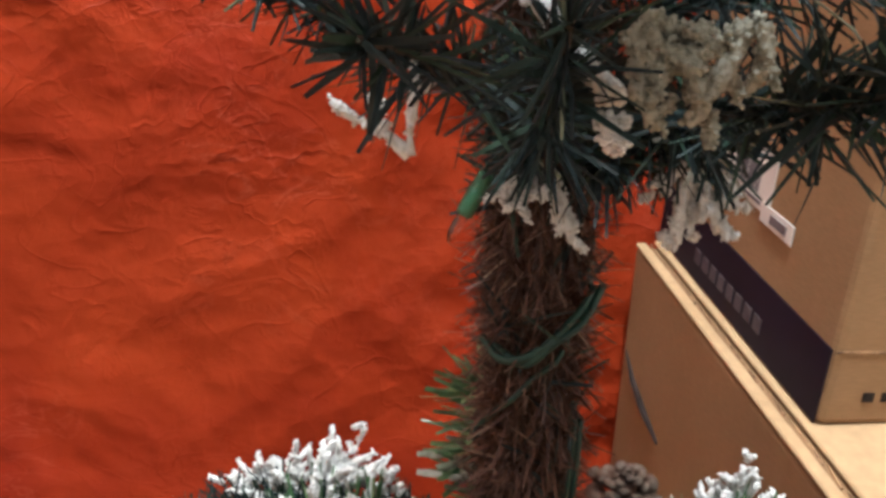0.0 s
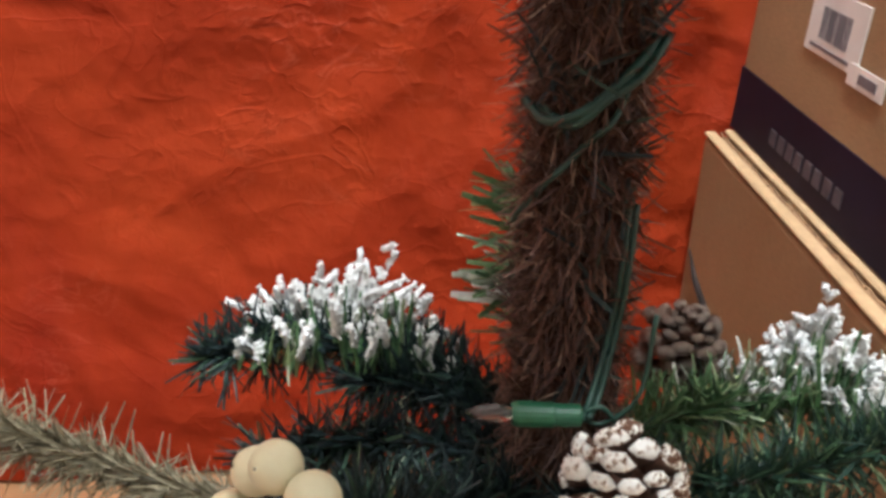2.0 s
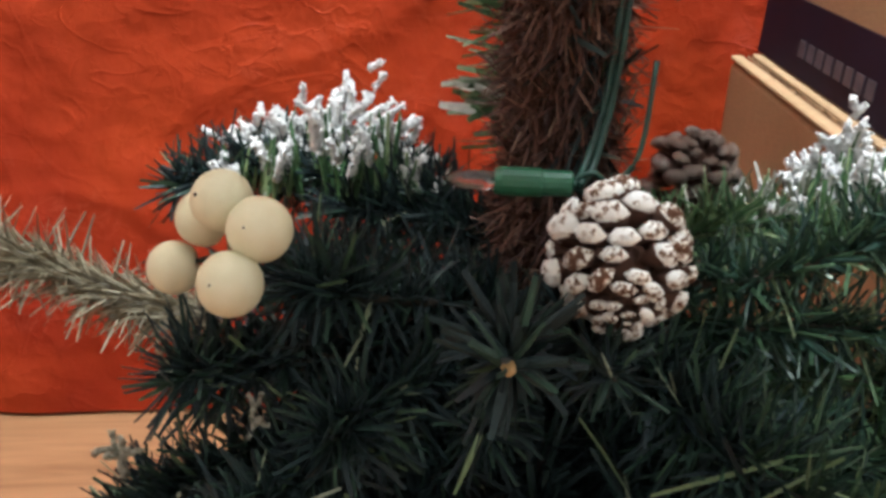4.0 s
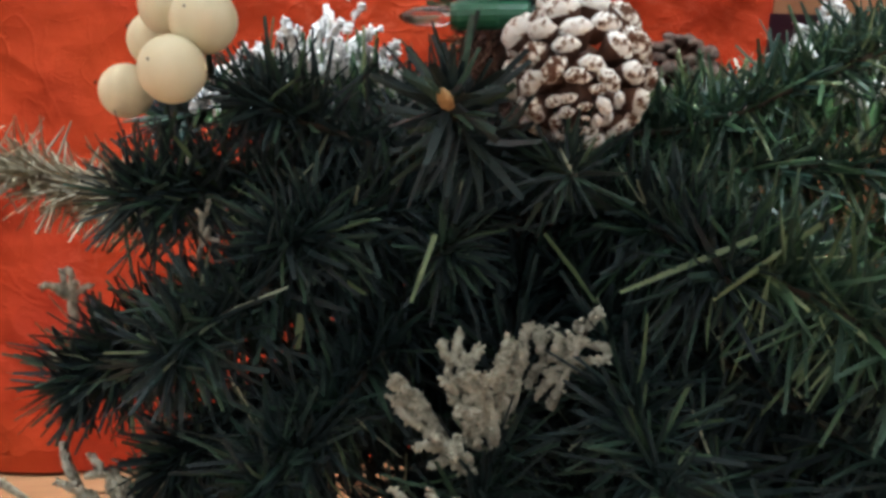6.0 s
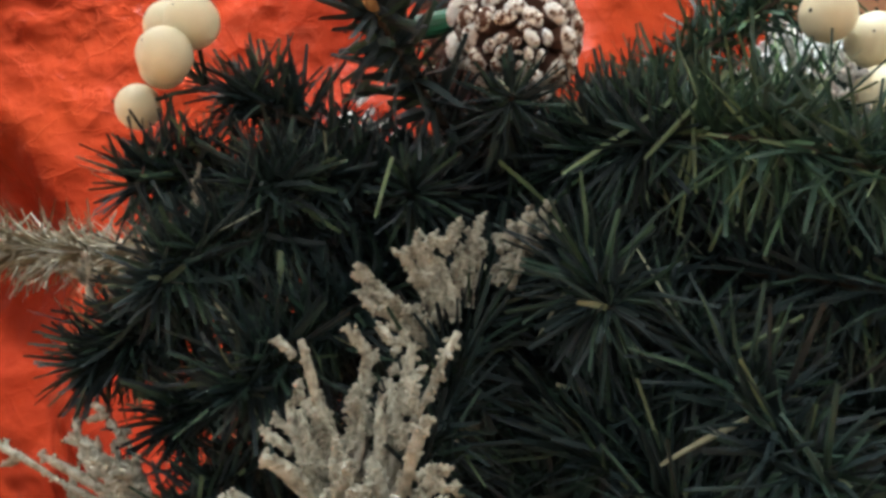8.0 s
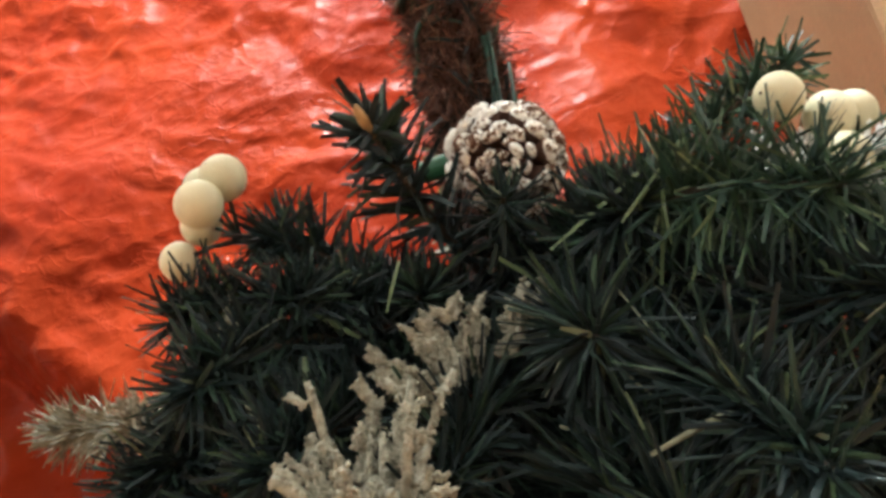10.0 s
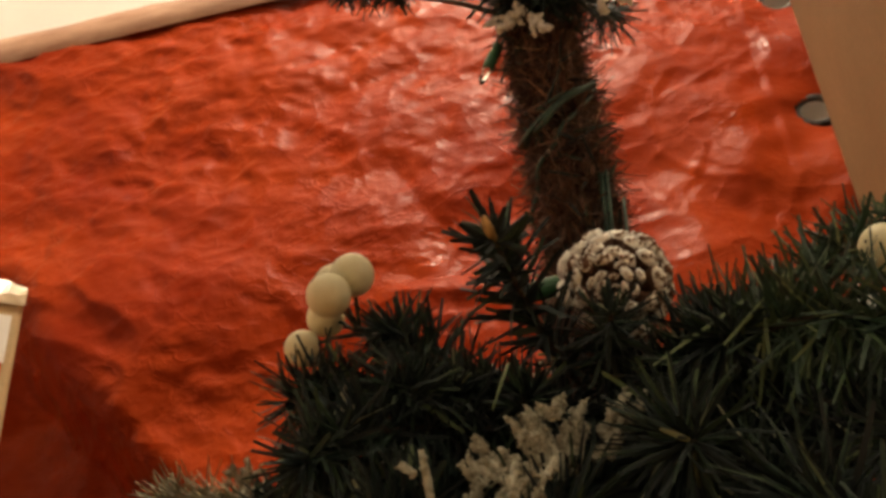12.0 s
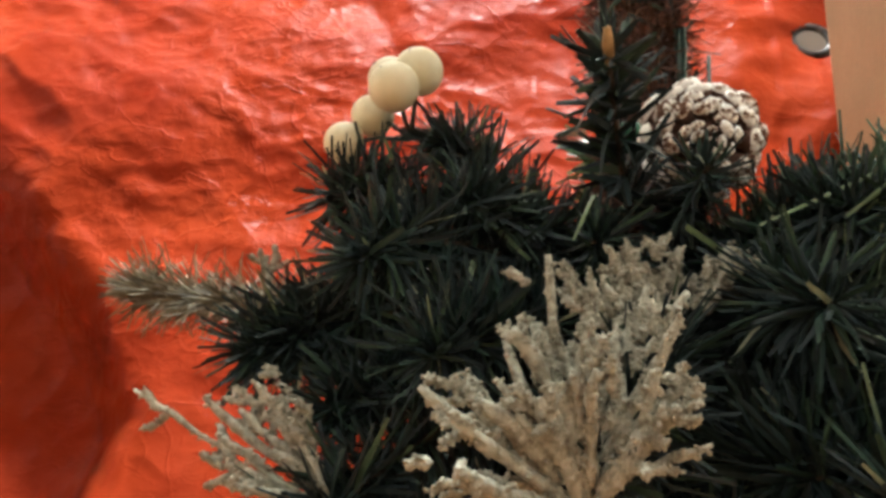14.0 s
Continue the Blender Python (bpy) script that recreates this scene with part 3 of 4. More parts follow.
def spray(br, base, tips, seed, thick=0.0011, extra=3, mat=None, label="white flocked twig tips", start=0.0):
    """Flocked twigs that fan out of one base."""
    rng = random.Random(seed)
    s = Soup()
    b0 = Vector(base)
    for q in tips:
        q = Vector(q)
        for k in range(extra):
            e = q + rand_dir(rng) * (q - b0).length * (0.0 if k == 0 else 0.15)
            st = b0.lerp(e, start + rng.uniform(0.0, 0.25))
            frost_twig(s, st, e - st, (e - st).length * rng.uniform(0.82, 0.98), rng, thick * rng.uniform(0.8, 1.2))
            for _ in range(3):
                m2 = st.lerp(e, rng.uniform(0.35, 0.95))
                frost_twig(s, m2, (e - st).normalized() + rand_dir(rng) * 0.8, rng.uniform(0.003, 0.007), rng, thick * 0.75)
    return tree_part("frosting", s, mat or M_SNOW, br, label, True)


def upright_frost(br, p0, p1, tips, n, seed):
    """Needles that stand up from a branch, green below and flocked white above; tips: (share along, height)."""
    rng = random.Random(seed)
    g, w = Soup(), Soup()
    a, e = Vector(p0), Vector(p1)
    for k in range(n):
        u = (k + rng.random()) / n
        top = tips[-1][1]
        for (u0, h0), (u1, h1) in zip(tips, tips[1:]):
            if u0 <= u <= u1:
                top = h0 + (h1 - h0) * (u - u0) / (u1 - u0)
        b = a.lerp(e, u) + Vector((rng.uniform(-0.003, 0.003), rng.uniform(-0.010, 0.010), rng.uniform(-0.003, 0.003)))
        q = Vector((b.x + rng.uniform(-0.006, 0.006), b.y + rng.uniform(-0.005, 0.005), b.z + (top - b.z) * rng.uniform(0.55, 1.03)))
        d = q - b
        g.needle(b, d, d.length * 0.95, rng.uniform(0.0012, 0.0018), rng, 0.15)
        g.needle(b, d + rand_dir(rng) * 0.006, d.length * rng.uniform(0.5, 0.8), rng.uniform(0.0010, 0.0016), rng, 0.2)
        if rng.random() < 0.42:
            m2 = b.lerp(q, rng.uniform(0.40, 0.62))
            frost_twig(w, m2, q - m2, (q - m2).length, rng, rng.uniform(0.0009, 0.0015))
    tree_part("needles", g, M_LIGHTGREEN, br, "upright bright green needles")
    tree_part("frosting", w, M_SNOW, br, "white flocked needle tips", True)


build_trunk()
T = lambda z: trunk_at(z)

# middle whorl
b1 = branch([T(0.290), (0.178, 0.392, 0.298), (0.158, 0.368, 0.310), (0.149, 0.360, 0.316)], 0.015, 80, 21)
branch([T(0.288), (0.165, 0.380, 0.292), (0.140, 0.356, 0.296), (0.124, 0.348, 0.296)], 0.016, 80, 22)
branch([T(0.276), (0.155, 0.370, 0.272), (0.125, 0.352, 0.262), (0.108, 0.345, 0.254)], 0.016, 80, 23)
branch([T(0.284), (0.170, 0.365, 0.282), (0.150, 0.338, 0.276), (0.142, 0.328, 0.268)], 0.016, 80, 24)
branch([T(0.282), (0.160, 0.378, 0.280), (0.128, 0.356, 0.264), (0.116, 0.350, 0.256)], 0.016, 80, 45)
branch([T(0.286), (0.178, 0.378, 0.290), (0.166, 0.355, 0.290), (0.160, 0.345, 0.288)], 0.015, 80, 46)
branch([T(0.268), (0.165, 0.378, 0.258), (0.145, 0.352, 0.246), (0.132, 0.342, 0.238)], 0.016, 78, 47)
branch([T(0.272), (0.180, 0.372, 0.264), (0.168, 0.340, 0.252), (0.160, 0.325, 0.244)], 0.016, 78, 48)
branch([T(0.280), (0.192, 0.395, 0.285), (0.190, 0.372, 0.284), (0.189, 0.360, 0.283)], 0.014, 80, 49)
branch([T(0.284), (0.224, 0.385, 0.288), (0.238, 0.366, 0.286), (0.247, 0.352, 0.282)], 0.016, 78, 50)
branch([T(0.272), (0.220, 0.378, 0.268), (0.230, 0.345, 0.258), (0.236, 0.325, 0.250)], 0.016, 78, 51)
branch([T(0.285), (0.165, 0.430, 0.288), (0.132, 0.428, 0.286), (0.106, 0.420, 0.283)], 0.017, 100, 15)
branch([T(0.292), (0.175, 0.438, 0.296), (0.152, 0.446, 0.298), (0.132, 0.446, 0.298)], 0.016, 100, 17)
b_left = branch([T(0.300), (0.160, 0.452, 0.302), (0.115, 0.458, 0.304), (0.080, 0.447, 0.300)], 0.017, 100, 25)
spray(b_left, (0.122, 0.462, 0.304), [(0.088, 0.462, 0.313), (0.100, 0.465, 0.318), (0.109, 0.465, 0.322), (0.118, 0.466, 0.324), (0.127, 0.467, 0.329), (0.134, 0.468, 0.329), (0.142, 0.468, 0.334), (0.150, 0.467, 0.322), (0.156, 0.466, 0.322), (0.161, 0.465, 0.311)], 31, 0.0012, 3)
upright_frost(b_left, (0.092, 0.452, 0.300), (0.163, 0.456, 0.300), [(0, 0.312), (0.25, 0.320), (0.5, 0.328), (0.7, 0.334), (0.85, 0.322), (1, 0.310)], 90, 131)
branch([(0.118, 0.392, 0.286), (0.085, 0.399, 0.288), (0.055, 0.402, 0.294), (0.030, 0.403, 0.300)], 0.014, 190, 26, M_GREY, 0.42, 0.0006, 0.0, "wire branch with dry grey-brown needles", 2.2, jitter=0.4, comb=0.0, uneven=0.0)
b_star = branch([T(0.288), (0.197, 0.385, 0.297), (0.196, 0.352, 0.310), (0.197, 0.331, 0.3185)], 0.0145, 20, 27, width=0.0016, comb=0.15, spread=1.1, jitter=0.6, bare=0.35)
bud = Soup()
bud.tube([Vector((0.1967, 0.336, 0.3165)), Vector((0.197, 0.331, 0.3185)), Vector((0.1973, 0.327, 0.3200))], [0.0013, 0.0015, 0.0009], 7)
tree_part("bud", bud, M_BUD, b_star, "tan cut end of the branch", True)
branch([(0.195, 0.436, 0.335), (0.190, 0.448, 0.345), (0.187, 0.454, 0.356), (0.186, 0.455, 0.367)], 0.019, 46, 29, M_LIGHTGREEN, width=0.0019, comb=0.0, jitter=0.35, tip=0.3, spread=1.2, bare=0.3)
branch([(0.195, 0.436, 0.318), (0.190, 0.448, 0.326), (0.187, 0.454, 0.334), (0.186, 0.455, 0.342)], 0.018, 40, 58, M_LIGHTGREEN, width=0.0019, comb=0.0, jitter=0.35, tip=0.3, spread=1.2, frost=0.8)
b_right = branch([T(0.292), (0.240, 0.402, 0.294), (0.275, 0.406, 0.295), (0.325, 0.404, 0.290)], 0.0155, 72, 30, M_LITGREEN)
branch([T(0.286), (0.236, 0.372, 0.286), (0.262, 0.350, 0.280), (0.288, 0.338, 0.266)], 0.018, 72, 32, M_LITGREEN)
branch([T(0.300), (0.240, 0.405, 0.304), (0.268, 0.402, 0.316), (0.296, 0.404, 0.328)], 0.014, 72, 42, M_LITGREEN)
spray(b_right, (0.297, 0.396, 0.286), [(0.289, 0.387, 0.297), (0.303, 0.388, 0.292), (0.309, 0.390, 0.296), (0.284, 0.387, 0.292), (0.300, 0.385, 0.283), (0.292, 0.386, 0.285)], 133, 0.0007, 2)
b_snowr = branch([T(0.296), (0.242, 0.448, 0.296), (0.275, 0.456, 0.300), (0.320, 0.456, 0.300)], 0.017, 65, 33, M_LIGHTGREEN, frost=0.7)
spray(b_snowr, (0.284, 0.466, 0.304), [(0.282, 0.468, 0.334), (0.284, 0.466, 0.327), (0.277, 0.468, 0.323), (0.272, 0.466, 0.321), (0.267, 0.466, 0.318), (0.263, 0.466, 0.313), (0.290, 0.460, 0.320), (0.298, 0.453, 0.316), (0.304, 0.450, 0.314)], 34, 0.0012, 3)
upright_frost(b_snowr, (0.252, 0.455, 0.296), (0.312, 0.448, 0.298), [(0, 0.310), (0.25, 0.316), (0.5, 0.334), (0.62, 0.326), (0.8, 0.316), (1, 0.314)], 110, 132)
branch([(0.215, 0.432, 0.292), (0.238, 0.440, 0.302), (0.252, 0.442, 0.306)], 0.015, 70, 35, M_LIGHTGREEN)
b_front = branch([T(0.275), (0.203, 0.375, 0.262), (0.202, 0.335, 0.240), (0.196, 0.305, 0.214)], 0.017, 65, 36)
spray(b_front, (0.194, 0.300, 0.210), [(0.170, 0.290, 0.230), (0.176, 0.283, 0.222), (0.179, 0.276, 0.211), (0.183, 0.306, 0.252), (0.186, 0.300, 0.244), (0.190, 0.312, 0.252), (0.194, 0.310, 0.247), (0.199, 0.318, 0.255), (0.204, 0.305, 0.240), (0.212, 0.290, 0.224), (0.208, 0.296, 0.232), (0.188, 0.285, 0.224), (0.198, 0.288, 0.232)], 37, 0.00098, 3, M_KHAKI, "beige flocked twig tips, darkened as in shade")
spray(b_front, (0.203, 0.338, 0.240), [(0.197, 0.338, 0.271), (0.201, 0.335, 0.266), (0.205, 0.338, 0.268), (0.209, 0.342, 0.270), (0.216, 0.350, 0.270), (0.221, 0.354, 0.272), (0.188, 0.336, 0.262), (0.194, 0.328, 0.257)], 38, 0.0011, 2, M_KHAKI, "beige flocked twig tips, darkened as in shade", 0.42)
b_low = branch([T(0.262), (0.170, 0.375, 0.250), (0.148, 0.340, 0.226), (0.140, 0.322, 0.208)], 0.017, 65, 39)
spray(b_low, (0.142, 0.325, 0.214), [(0.123, 0.330, 0.246), (0.119, 0.332, 0.238), (0.112, 0.335, 0.240), (0.084, 0.340, 0.238), (0.130, 0.322, 0.236), (0.116, 0.322, 0.222), (0.138, 0.318, 0.232), (0.126, 0.312, 0.218)], 40, 0.0009, 2, M_KHAKI, "beige flocked twig tips, darkened as in shade")
branch([T(0.270), (0.236, 0.362, 0.254), (0.256, 0.325, 0.232), (0.268, 0.305, 0.214)], 0.017, 72, 41)
branch([T(0.266), (0.252, 0.372, 0.256), (0.290, 0.338, 0.244), (0.318, 0.318, 0.232)], 0.018, 72, 43)
branch([T(0.268), (0.250, 0.400, 0.268), (0.300, 0.385, 0.262), (0.345, 0.372, 0.254)], 0.018, 72, 44, M_LITGREEN)
# takes the light green only to look lit from above
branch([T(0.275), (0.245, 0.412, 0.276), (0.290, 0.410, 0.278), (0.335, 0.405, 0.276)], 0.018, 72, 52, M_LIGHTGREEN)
branch([T(0.292), (0.206, 0.392, 0.297), (0.217, 0.360, 0.3005)], 0.013, 70, 57, bare=0.3)
branch([T(0.262), (0.250, 0.425, 0.258), (0.300, 0.430, 0.252), (0.345, 0.425, 0.245)], 0.019, 80, 53)
branch([T(0.282), (0.240, 0.385, 0.276), (0.272, 0.365, 0.262), (0.300, 0.352, 0.250)], 0.018, 72, 54)
branch([T(0.255), (0.225, 0.372, 0.240), (0.238, 0.335, 0.222), (0.244, 0.312, 0.208)], 0.018, 80, 55)
branch([T(0.262), (0.170, 0.440, 0.262), (0.130, 0.450, 0.248), (0.098, 0.448, 0.234)], 0.018, 80, 56)
# long pale strands that hang over the others
def strands(br, lines, width, seed):
    rng = random.Random(seed)
    for a, e in lines:
        s = Soup()
        a, e = Vector(a), Vector(e)
        s.needle(a, e - a, (e - a).length, width * rng.uniform(0.8, 1.2), rng, 0.12)
        tree_part("strand", s, M_STRAND, br, "long pale green strand")


strands(b_star, [((0.2106, 0.3649, 0.2872), (0.2226, 0.3607, 0.2746)), ((0.1905, 0.350, 0.290), (0.186, 0.346, 0.277)), ((0.163, 0.346, 0.2735), (0.162, 0.345, 0.266))], 0.0015, 300)
strands(b_right, [((0.2516, 0.353, 0.2906), (0.2267, 0.351, 0.2793)), ((0.2626, 0.352, 0.2937), (0.2439, 0.350, 0.279)), ((0.2439, 0.351, 0.279), (0.2429, 0.349, 0.2686)),
                  ((0.2577, 0.353, 0.293), (0.2477, 0.350, 0.2626)), ((0.2662, 0.353, 0.2913), (0.2658, 0.350, 0.279)), ((0.255, 0.354, 0.289), (0.252, 0.350, 0.270)),
                  ((0.294, 0.352, 0.262), (0.278, 0.348, 0.250)), ((0.296, 0.352, 0.259), (0.283, 0.349, 0.2423)), ((0.290, 0.354, 0.266), (0.270, 0.350, 0.258))], 0.0012, 301)
spray(b1, (0.1107, 0.347, 0.2691), [(0.1085, 0.346, 0.2774), (0.1115, 0.346, 0.2783)], 302, 0.0008, 1, M_KHAKI, "beige flocked twig tips, darkened as in shade")
spray(b1, (0.1404, 0.347, 0.2817), [(0.1431, 0.346, 0.2929)], 303, 0.0006, 1, M_KHAKI, "beige flocked twig tips, darkened as in shade")
# lower whorl
for k, (dx, dy, dz) in enumerate([(-0.10, -0.075, -0.045), (-0.055, -0.105, -0.050), (0.0, -0.125, -0.050), (0.055, -0.115, -0.050), (0.105, -0.085, -0.045), (0.12, -0.02, -0.04), (-0.115, -0.02, -0.045), (-0.08, 0.07, -0.04), (0.08, 0.07, -0.04), (0.03, -0.09, -0.012), (-0.03, -0.08, -0.018), (0.09, -0.05, -0.010), (0.13, 0.03, -0.02), (0.13, -0.05, -0.055), (0.08, -0.10, -0.075), (0.02, -0.11, -0.08), (-0.06, -0.09, -0.075), (0.15, -0.02, -0.03), (0.145, -0.07, -0.05), (0.16, 0.035, -0.055), (0.12, -0.10, -0.09)]):
    z = 0.232 - 0.012 * (k % 3)
    c = T(z)
    branch([c, c + Vector((dx * 0.4, dy * 0.4, dz * 0.15)), c + Vector((dx * 0.75, dy * 0.75, dz * 0.55)), c + Vector((dx, dy, dz))], 0.020, 85, 60 + k)
# short inner branches that close the heart of the tree
for k, e in enumerate([(0.310, 0.440, 0.225), (0.290, 0.470, 0.238), (0.335, 0.405, 0.212), (0.270, 0.400, 0.226), (0.175, 0.385, 0.236), (0.205, 0.388, 0.228), (0.150, 0.400, 0.232), (0.240, 0.400, 0.236)]):
    c = T(0.246)
    branch([c, c.lerp(Vector(e), 0.5) + Vector((0, 0, 0.006)), e], 0.019, 85, 400 + k, uneven=0.0)
# upper whorl
u1 = branch([T(0.472), (0.172, 0.404, 0.482), (0.145, 0.398, 0.497), (0.114, 0.395, 0.514)], 0.010, 40, 80, bare=0.6, comb=0.2)
u2 = branch([T(0.468), (0.196, 0.385, 0.476), (0.194, 0.350, 0.492), (0.194, 0.322, 0.512)], 0.018, 34, 81, comb=0.2)
u3 = branch([T(0.470), (0.225, 0.388, 0.480), (0.244, 0.350, 0.494), (0.262, 0.318, 0.510)], 0.020, 46, 83, comb=0.2)
u4 = branch([T(0.475), (0.186, 0.380, 0.488), (0.173, 0.338, 0.502), (0.164, 0.312, 0.510)], 0.016, 26, 84, comb=0.2)
u5 = branch([T(0.490), (0.232, 0.412, 0.502), (0.265, 0.395, 0.515), (0.300, 0.380, 0.530)], 0.021, 55, 86, width=0.0009, comb=0.2)
# unseen branches above the front, added only to shade what lies below
for k, (dx, dy, z) in enumerate([(-0.03, -0.12, 0.575), (0.02, -0.13, 0.57), (0.07, -0.12, 0.57)]):
    branch([T(0.555), T(0.56) + Vector((dx * 0.5, dy * 0.5, 0.006)), T(z) + Vector((dx, dy, 0.0))], 0.019, 75, 180 + k, bare=0.55)
branch([T(0.495), (0.205, 0.450, 0.512), (0.212, 0.480, 0.528), (0.22, 0.51, 0.545)], 0.018, 50, 87)
b_neck = branch([T(0.462), (0.206, 0.405, 0.464), (0.213, 0.394, 0.468)], 0.015, 80, 88)
branch([T(0.464), (0.196, 0.402, 0.467), (0.190, 0.390, 0.472)], 0.014, 90, 91)
b_neck2 = branch([T(0.466), (0.222, 0.405, 0.470), (0.240, 0.394, 0.474)], 0.015, 90, 92, frost=0.5)
spray(b_neck, (0.198, 0.404, 0.464), [(0.190, 0.398, 0.453), (0.186, 0.399, 0.457), (0.206, 0.396, 0.443), (0.203, 0.397, 0.447), (0.194, 0.396, 0.456)], 93, 0.0013, 1)
spray(b_neck2, (0.232, 0.400, 0.468), [(0.223, 0.398, 0.458), (0.228, 0.398, 0.444), (0.234, 0.397, 0.445), (0.243, 0.398, 0.449), (0.247, 0.399, 0.455), (0.239, 0.396, 0.452)], 94, 0.0013, 1)
spray(u2, (0.186, 0.345, 0.518), [(0.206, 0.338, 0.4855)], 95, 0.0021, 1)
spray(u3, (0.226, 0.340, 0.512), [(0.219, 0.340, 0.490), (0.214, 0.341, 0.496), (0.229, 0.339, 0.500)], 96, 0.0013, 1, M_KHAKI, "beige flocked twig tips, darkened as in shade")
spray(u2, (0.204, 0.332, 0.512), [(0.216, 0.330, 0.502), (0.211, 0.328, 0.500), (0.207, 0.330, 0.498), (0.221, 0.330, 0.508)], 97, 0.0013, 1, M_KHAKI, "beige flocked twig tips, darkened as in shade")
spray(u4, (0.1675, 0.358, 0.478), [(0.167, 0.359, 0.508), (0.156, 0.359, 0.4945)], 98, 0.0009, 1)
# leader with a small crown
for k in (0, 1, 5):
    a = math.tau * k / 6 - 1.3
    c = T(0.590)
    o = Vector((math.cos(a), math.sin(a), 0)) * 0.055
    branch([c, c + o * 0.5 + Vector((0, 0, 0.012)), c + o + Vector((0, 0, 0.030))], 0.018, 60, 100 + k, frost=0.4)
branch([T(0.60), T(0.63), T(0.665)], 0.016, 60, 160)
# outer ring of unseen branches, placed to keep lamp light off the front foliage
for k, (x, y, z) in enumerate([(0.105, 0.295, 0.610), (0.135, 0.276, 0.615), (0.165, 0.263, 0.620), (0.195, 0.256, 0.622), (0.225, 0.256, 0.622), (0.255, 0.262, 0.620), (0.285, 0.275, 0.615), (0.312, 0.292, 0.610)]):
    branch([T(0.585), T(0.592).lerp(Vector((x, y, z)), 0.5) + Vector((0, 0, 0.012)), (x, y, z)], 0.022, 80, 200 + k, bare=0.66, uneven=0.3)


# ---------------------------------------------------------------- berries, cones, lights
def berry_cluster(centres, stem_to, r, label):
    root = empty("berry_cluster", stem_to, label, "berries", "berry picks on the tree")
    inv = Matrix.Translation(-Vector(stem_to))
    for k, c in enumerate(centres):
        bm = bmesh.new()
        bmesh.ops.create_uvsphere(bm, u_segments=28, v_segments=18, radius=r * (1 + 0.05 * math.sin(k * 2.3)) * (0.90 if k == 4 else 1))
        away = (Vector(stem_to) - Vector(c)).normalized()
        for v in bm.verts:  # slight dimple where the stalk enters
            q = v.co.normalized().dot(away)
            if q > 0.9:
                v.co *= 1 - 0.22 * (q - 0.9) / 0.1
        ob = part("berry", bm, M_BERRY, root, smooth=True)
        ob.location = inv @ Vector(c)
        s = Soup()
        a, e = Vector(c) - Vector(stem_to), Vector((0, 0, 0))
        s.tube([a, a * 0.5 + Vector((0, 0, 0.001)), e], [0.0006, 0.0006, 0.0007], 6)
        raw("stalk", s.v, s.f, M_WIRE, root, "thin green stalk", smooth=True)
        tilt = (-away + Vector((-0.5, -0.5, -0.3 + 0.25 * k))).normalized()
        s = Soup()
        s.tube([a + tilt * r * 0.97, a + tilt * r * 1.03], [0.0006, 0.0003], 7)
        raw("calyx", s.v, s.f, M_INK, root, "tiny dark calyx")
    return root


berry_cluster([(0.135, 0.356, 0.335), (0.145, 0.350, 0.332), (0.128, 0.362, 0.328), (0.141, 0.343, 0.323), (0.1221, 0.3581, 0.3176)], (0.139, 0.364, 0.320), 0.0064, "cluster of matte cream berries on a green branch")
berry_cluster([(0.2864, 0.3836, 0.3089), (0.2962, 0.3925, 0.3028), (0.3025, 0.399, 0.3040), (0.2955, 0.390, 0.290)], (0.295, 0.396, 0.302), 0.0064, "cluster of cream berries beside bright needles")


def scale_mesh(name, tip_mat):
    """One woody scale: a wedge that thickens to a rounded, painted tip."""
    rows = [(0.0, 0.16, 0.06), (0.45, 0.40, 0.13), (0.74, 0.54, 0.24), (0.93, 0.46, 0.27), (1.03, 0.22, 0.14)]
    v, f, idx = [], [], []
    for y, w, h in rows:
        for k in range(6):
            a = math.tau * k / 6
            v.append((w * math.cos(a), y, h * math.sin(a) + 0.12 * y * y))
    for i in range(len(rows) - 1):
        for k in range(6):
            f.append((i * 6 + k, i * 6 + (k + 1) % 6, i * 6 + 6 + (k + 1) % 6, i * 6 + 6 + k))
            idx.append(1 if i >= 2 else 0)
    f.append(tuple(24 + k for k in range(6)))
    idx.append(1)
    me = bpy.data.meshes.new(name)
    me.from_pydata(v, [], f)
    me.materials.append(M_CONE)
    me.materials.append(tip_mat)
    me.polygons.foreach_set("material_index", idx)
    me.polygons.foreach_set("use_smooth", [True] * len(me.polygons))
    me.update()
    return me


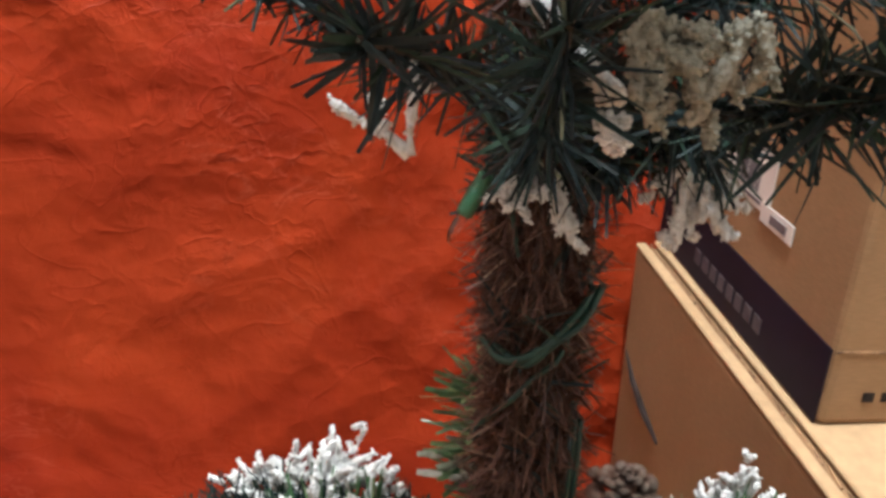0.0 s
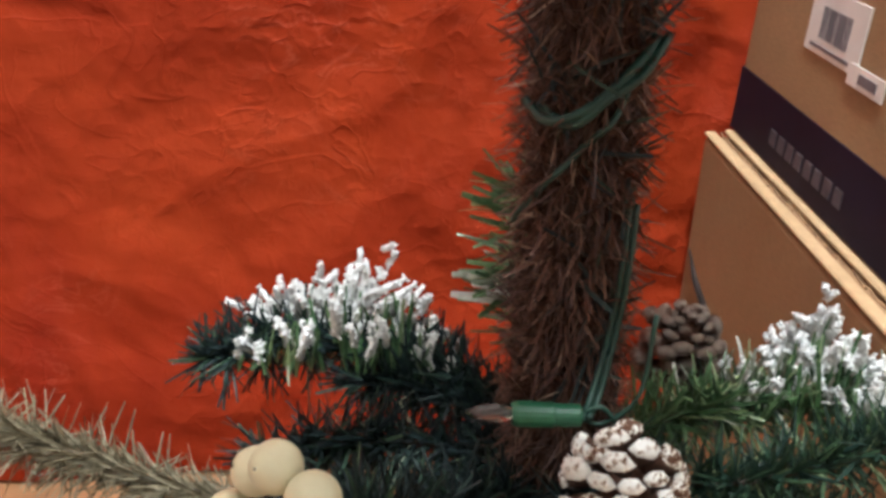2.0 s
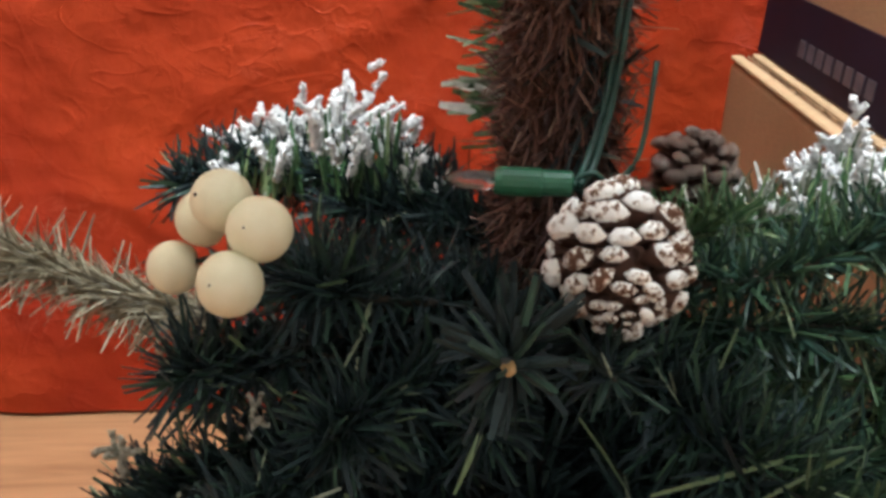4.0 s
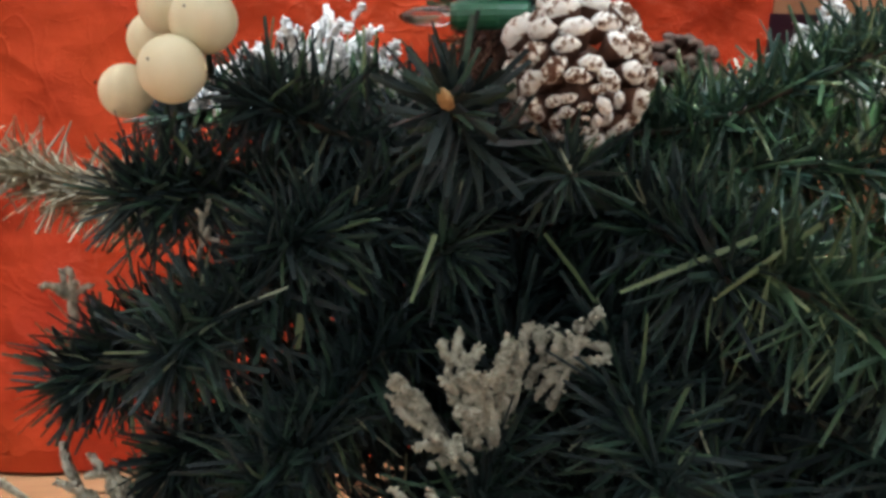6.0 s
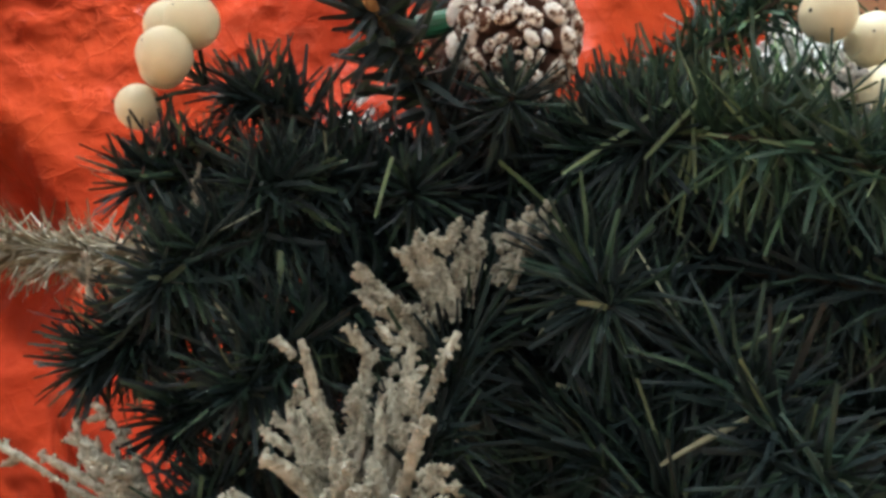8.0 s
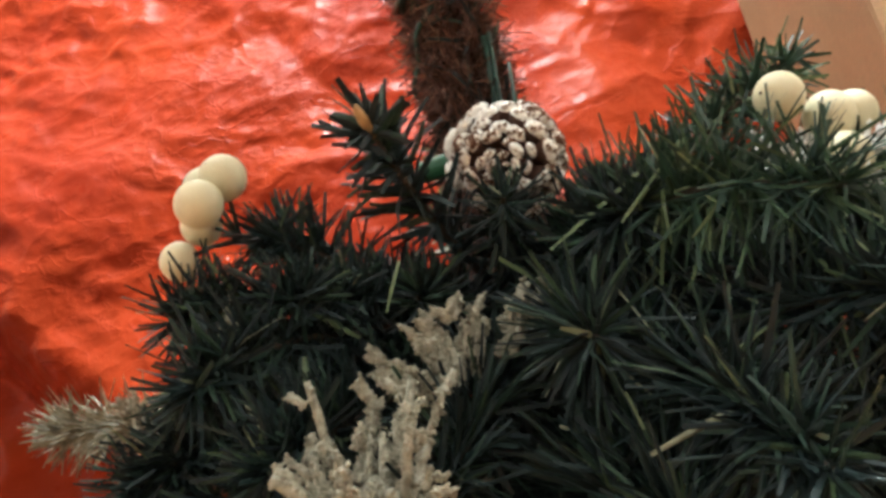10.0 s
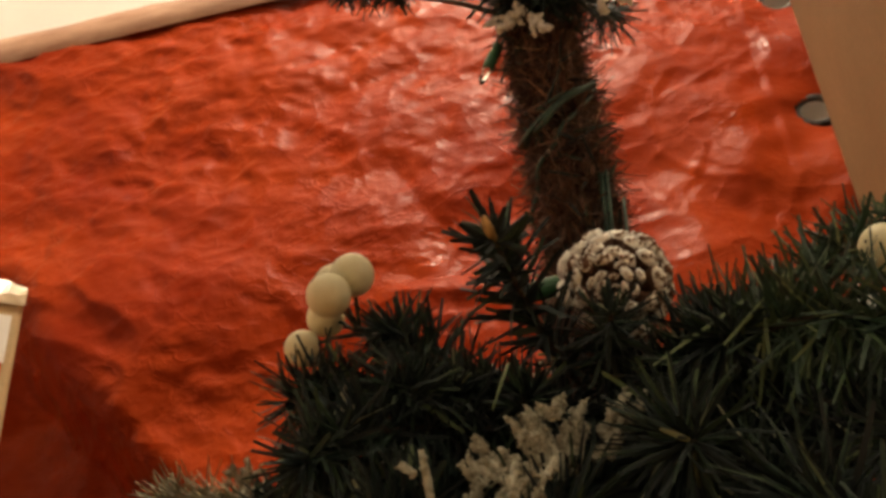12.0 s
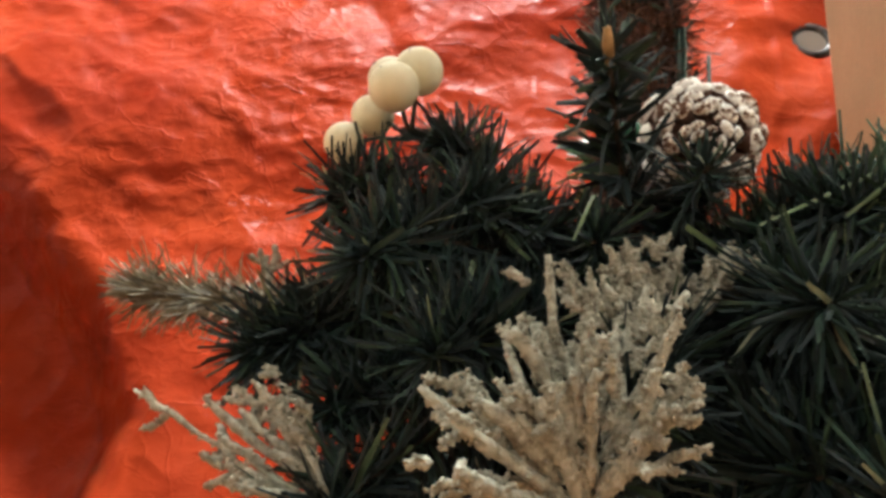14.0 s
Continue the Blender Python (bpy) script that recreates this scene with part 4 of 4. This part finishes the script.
def pinecone(at, axis, radius, length, n, tip_mat, label, seed):
    rng = random.Random(seed)
    root = empty("pinecone", at, label, "pinecone", "pinecones on the tree")
    d, u, w = frame_of(axis)
    root.rotation_mode = "QUATERNION"
    root.rotation_quaternion = Matrix((u, w, d)).transposed().to_quaternion()
    bm = bmesh.new()
    bmesh.ops.create_uvsphere(bm, u_segments=16, v_segments=10, radius=1, matrix=Matrix.Diagonal((radius * 0.5, radius * 0.5, length * 0.40, 1)))
    part("core", bm, M_CONE, root, "dark brown woody core", True)
    me = scale_mesh("scale", tip_mat)
    for k in range(n):
        s = (k + 0.5) / n
        z = -0.5 + s
        a = k * 2.39996
        prof = 0.8 + 0.2 * s / 0.3 if s < 0.3 else max(0.07, math.cos((s - 0.3) / 0.7 * 1.54) ** 0.75)
        lift = -0.35 + 1.75 * s ** 1.4 + rng.uniform(-0.3, 0.3)
        size = radius * (0.56 * prof + 0.17) * rng.uniform(0.75, 1.2)
        ob = new("scale", me)
        ob.parent = root
        out = Vector((math.cos(a), math.sin(a), 0))
        y = (out * math.cos(lift) + Vector((0, 0, 1)) * math.sin(lift)).normalized()
        x = Vector((-math.sin(a), math.cos(a), 0))
        zz = x.cross(y)
        rot = Matrix((x, y, zz)).transposed().to_4x4()
        p = out * radius * prof * rng.uniform(0.50, 0.62) + Vector((0, 0, z * length * 0.86))
        ob.matrix_local = Matrix.Translation(p) @ rot @ Matrix.Rotation(rng.uniform(-0.4, 0.4), 4, "Y") @ Matrix.Rotation(rng.uniform(-0.25, 0.25), 4, "Z") @ Matrix.Diagonal((size * 0.92, size, size, 1))
    return root


pinecone((0.2165, 0.377, 0.3180), (0.10, -0.75, -0.50), 0.0128, 0.0262, 76, M_CONETIP, "pinecone with thick white painted scale tips on the tree", 71)
pinecone((0.240, 0.470, 0.311), (0.1, -0.1, 1.0), 0.0120, 0.024, 80, M_DARKCONETIP, "dark brown pinecone with silvery flecked tips", 72)


def mini_light(at, d, label):
    root = empty("string_light", at, label, "string light", "string lights on the tree")
    d, u, w = frame_of(d)
    s = Soup()
    z = Vector((0, 0, 0))
    s.tube([z - d * 0.009, z - d * 0.0085, z - d * 0.002, z - d * 0.0015, z + d * 0.0075, z + d * 0.009], [0.0024, 0.0030, 0.0031, 0.0034, 0.0034, 0.0029], 16)
    raw("socket", s.v, s.f, M_SOCKET, root, "green plastic lamp socket", smooth=False)
    s = Soup()
    s.tube([z + d * 0.008, z + d * 0.012, z + d * 0.017, z + d * 0.0195, z + d * 0.021], [0.0021, 0.0023, 0.0022, 0.0013, 0.0003], 14)
    raw("bulb", s.v, s.f, M_GLASS, root, "clear unlit glass bulb", smooth=True)
    s = Soup()
    q = z - d * 0.009
    for sgn in (-1, 1):
        s.tube(bezier([q + w * 0.001 * sgn, q - d * 0.006 + w * 0.002 * sgn, q - d * 0.014 + Vector((0, 0, 0.010 * sgn)) + w * 0.003, q - d * 0.016 + Vector((0, 0.004, 0.028 * sgn))], 6), [0.0007] * 19, 6)
    raw("wire", s.v, s.f, M_WIRE, root, "thin green twin wire", smooth=True)
    return root


mini_light((0.1955, 0.3915, 0.3315), (-1, -0.12, 0.0), "unlit clear mini light in green socket against the trunk")
mini_light((0.1800, 0.409, 0.452), (-0.45, -0.1, -0.9), "unlit clear mini light high on the trunk").scale = (0.7, 0.7, 0.7)


def trunk_wire(path, gap, r, label):
    s = Soup()
    for off in (0.0, gap):
        pts = bezier([Vector(q) + Vector((off, 0, off * (0.4 - k % 2))) for k, q in enumerate(path)], 8)
        s.tube(pts, [r] * len(pts), 6)
    ob = raw("light_wire", s.v, s.f, M_WIRE, None, smooth=True)
    tagged(ob, label, "wire", "lamp wires on the trunk")


trunk_wire([(0.2045, 0.3905, 0.3315), (0.2070, 0.3990, 0.3350), (0.2100, 0.4065, 0.3475), (0.2115, 0.4090, 0.3670), (0.2120, 0.4130, 0.3820)], 0.0017, 0.0009, "twin green lamp wire rising along the brown trunk")
trunk_wire([(0.2140, 0.4150, 0.4240), (0.2085, 0.4075, 0.4185), (0.2010, 0.4042, 0.4110), (0.1940, 0.4038, 0.4065), (0.1885, 0.4070, 0.4050), (0.1835, 0.4140, 0.4075)], 0.0022, 0.0012, "bunched green lamp wire crossing the brown trunk")


def wire_wrap():
    s = Soup()
    pts = []
    for k in range(150):
        f = k / 149
        z = 0.30 + 0.24 * f
        a = -0.6 + f * 13.0
        r = 0.0158 + 0.0012 * math.sin(k * 0.7)
        pts.append(trunk_at(z) + Vector((math.cos(a) * r, math.sin(a) * r, 0)))
    s.tube(pts, [0.0009] * len(pts), 6)
    ob = raw("light_wire", s.v, s.f, M_WIRE, None, smooth=True)
    tagged(ob, "thin green lamp wire wound round the brown trunk", "wire", "lamp wires on the trunk")


wire_wrap()
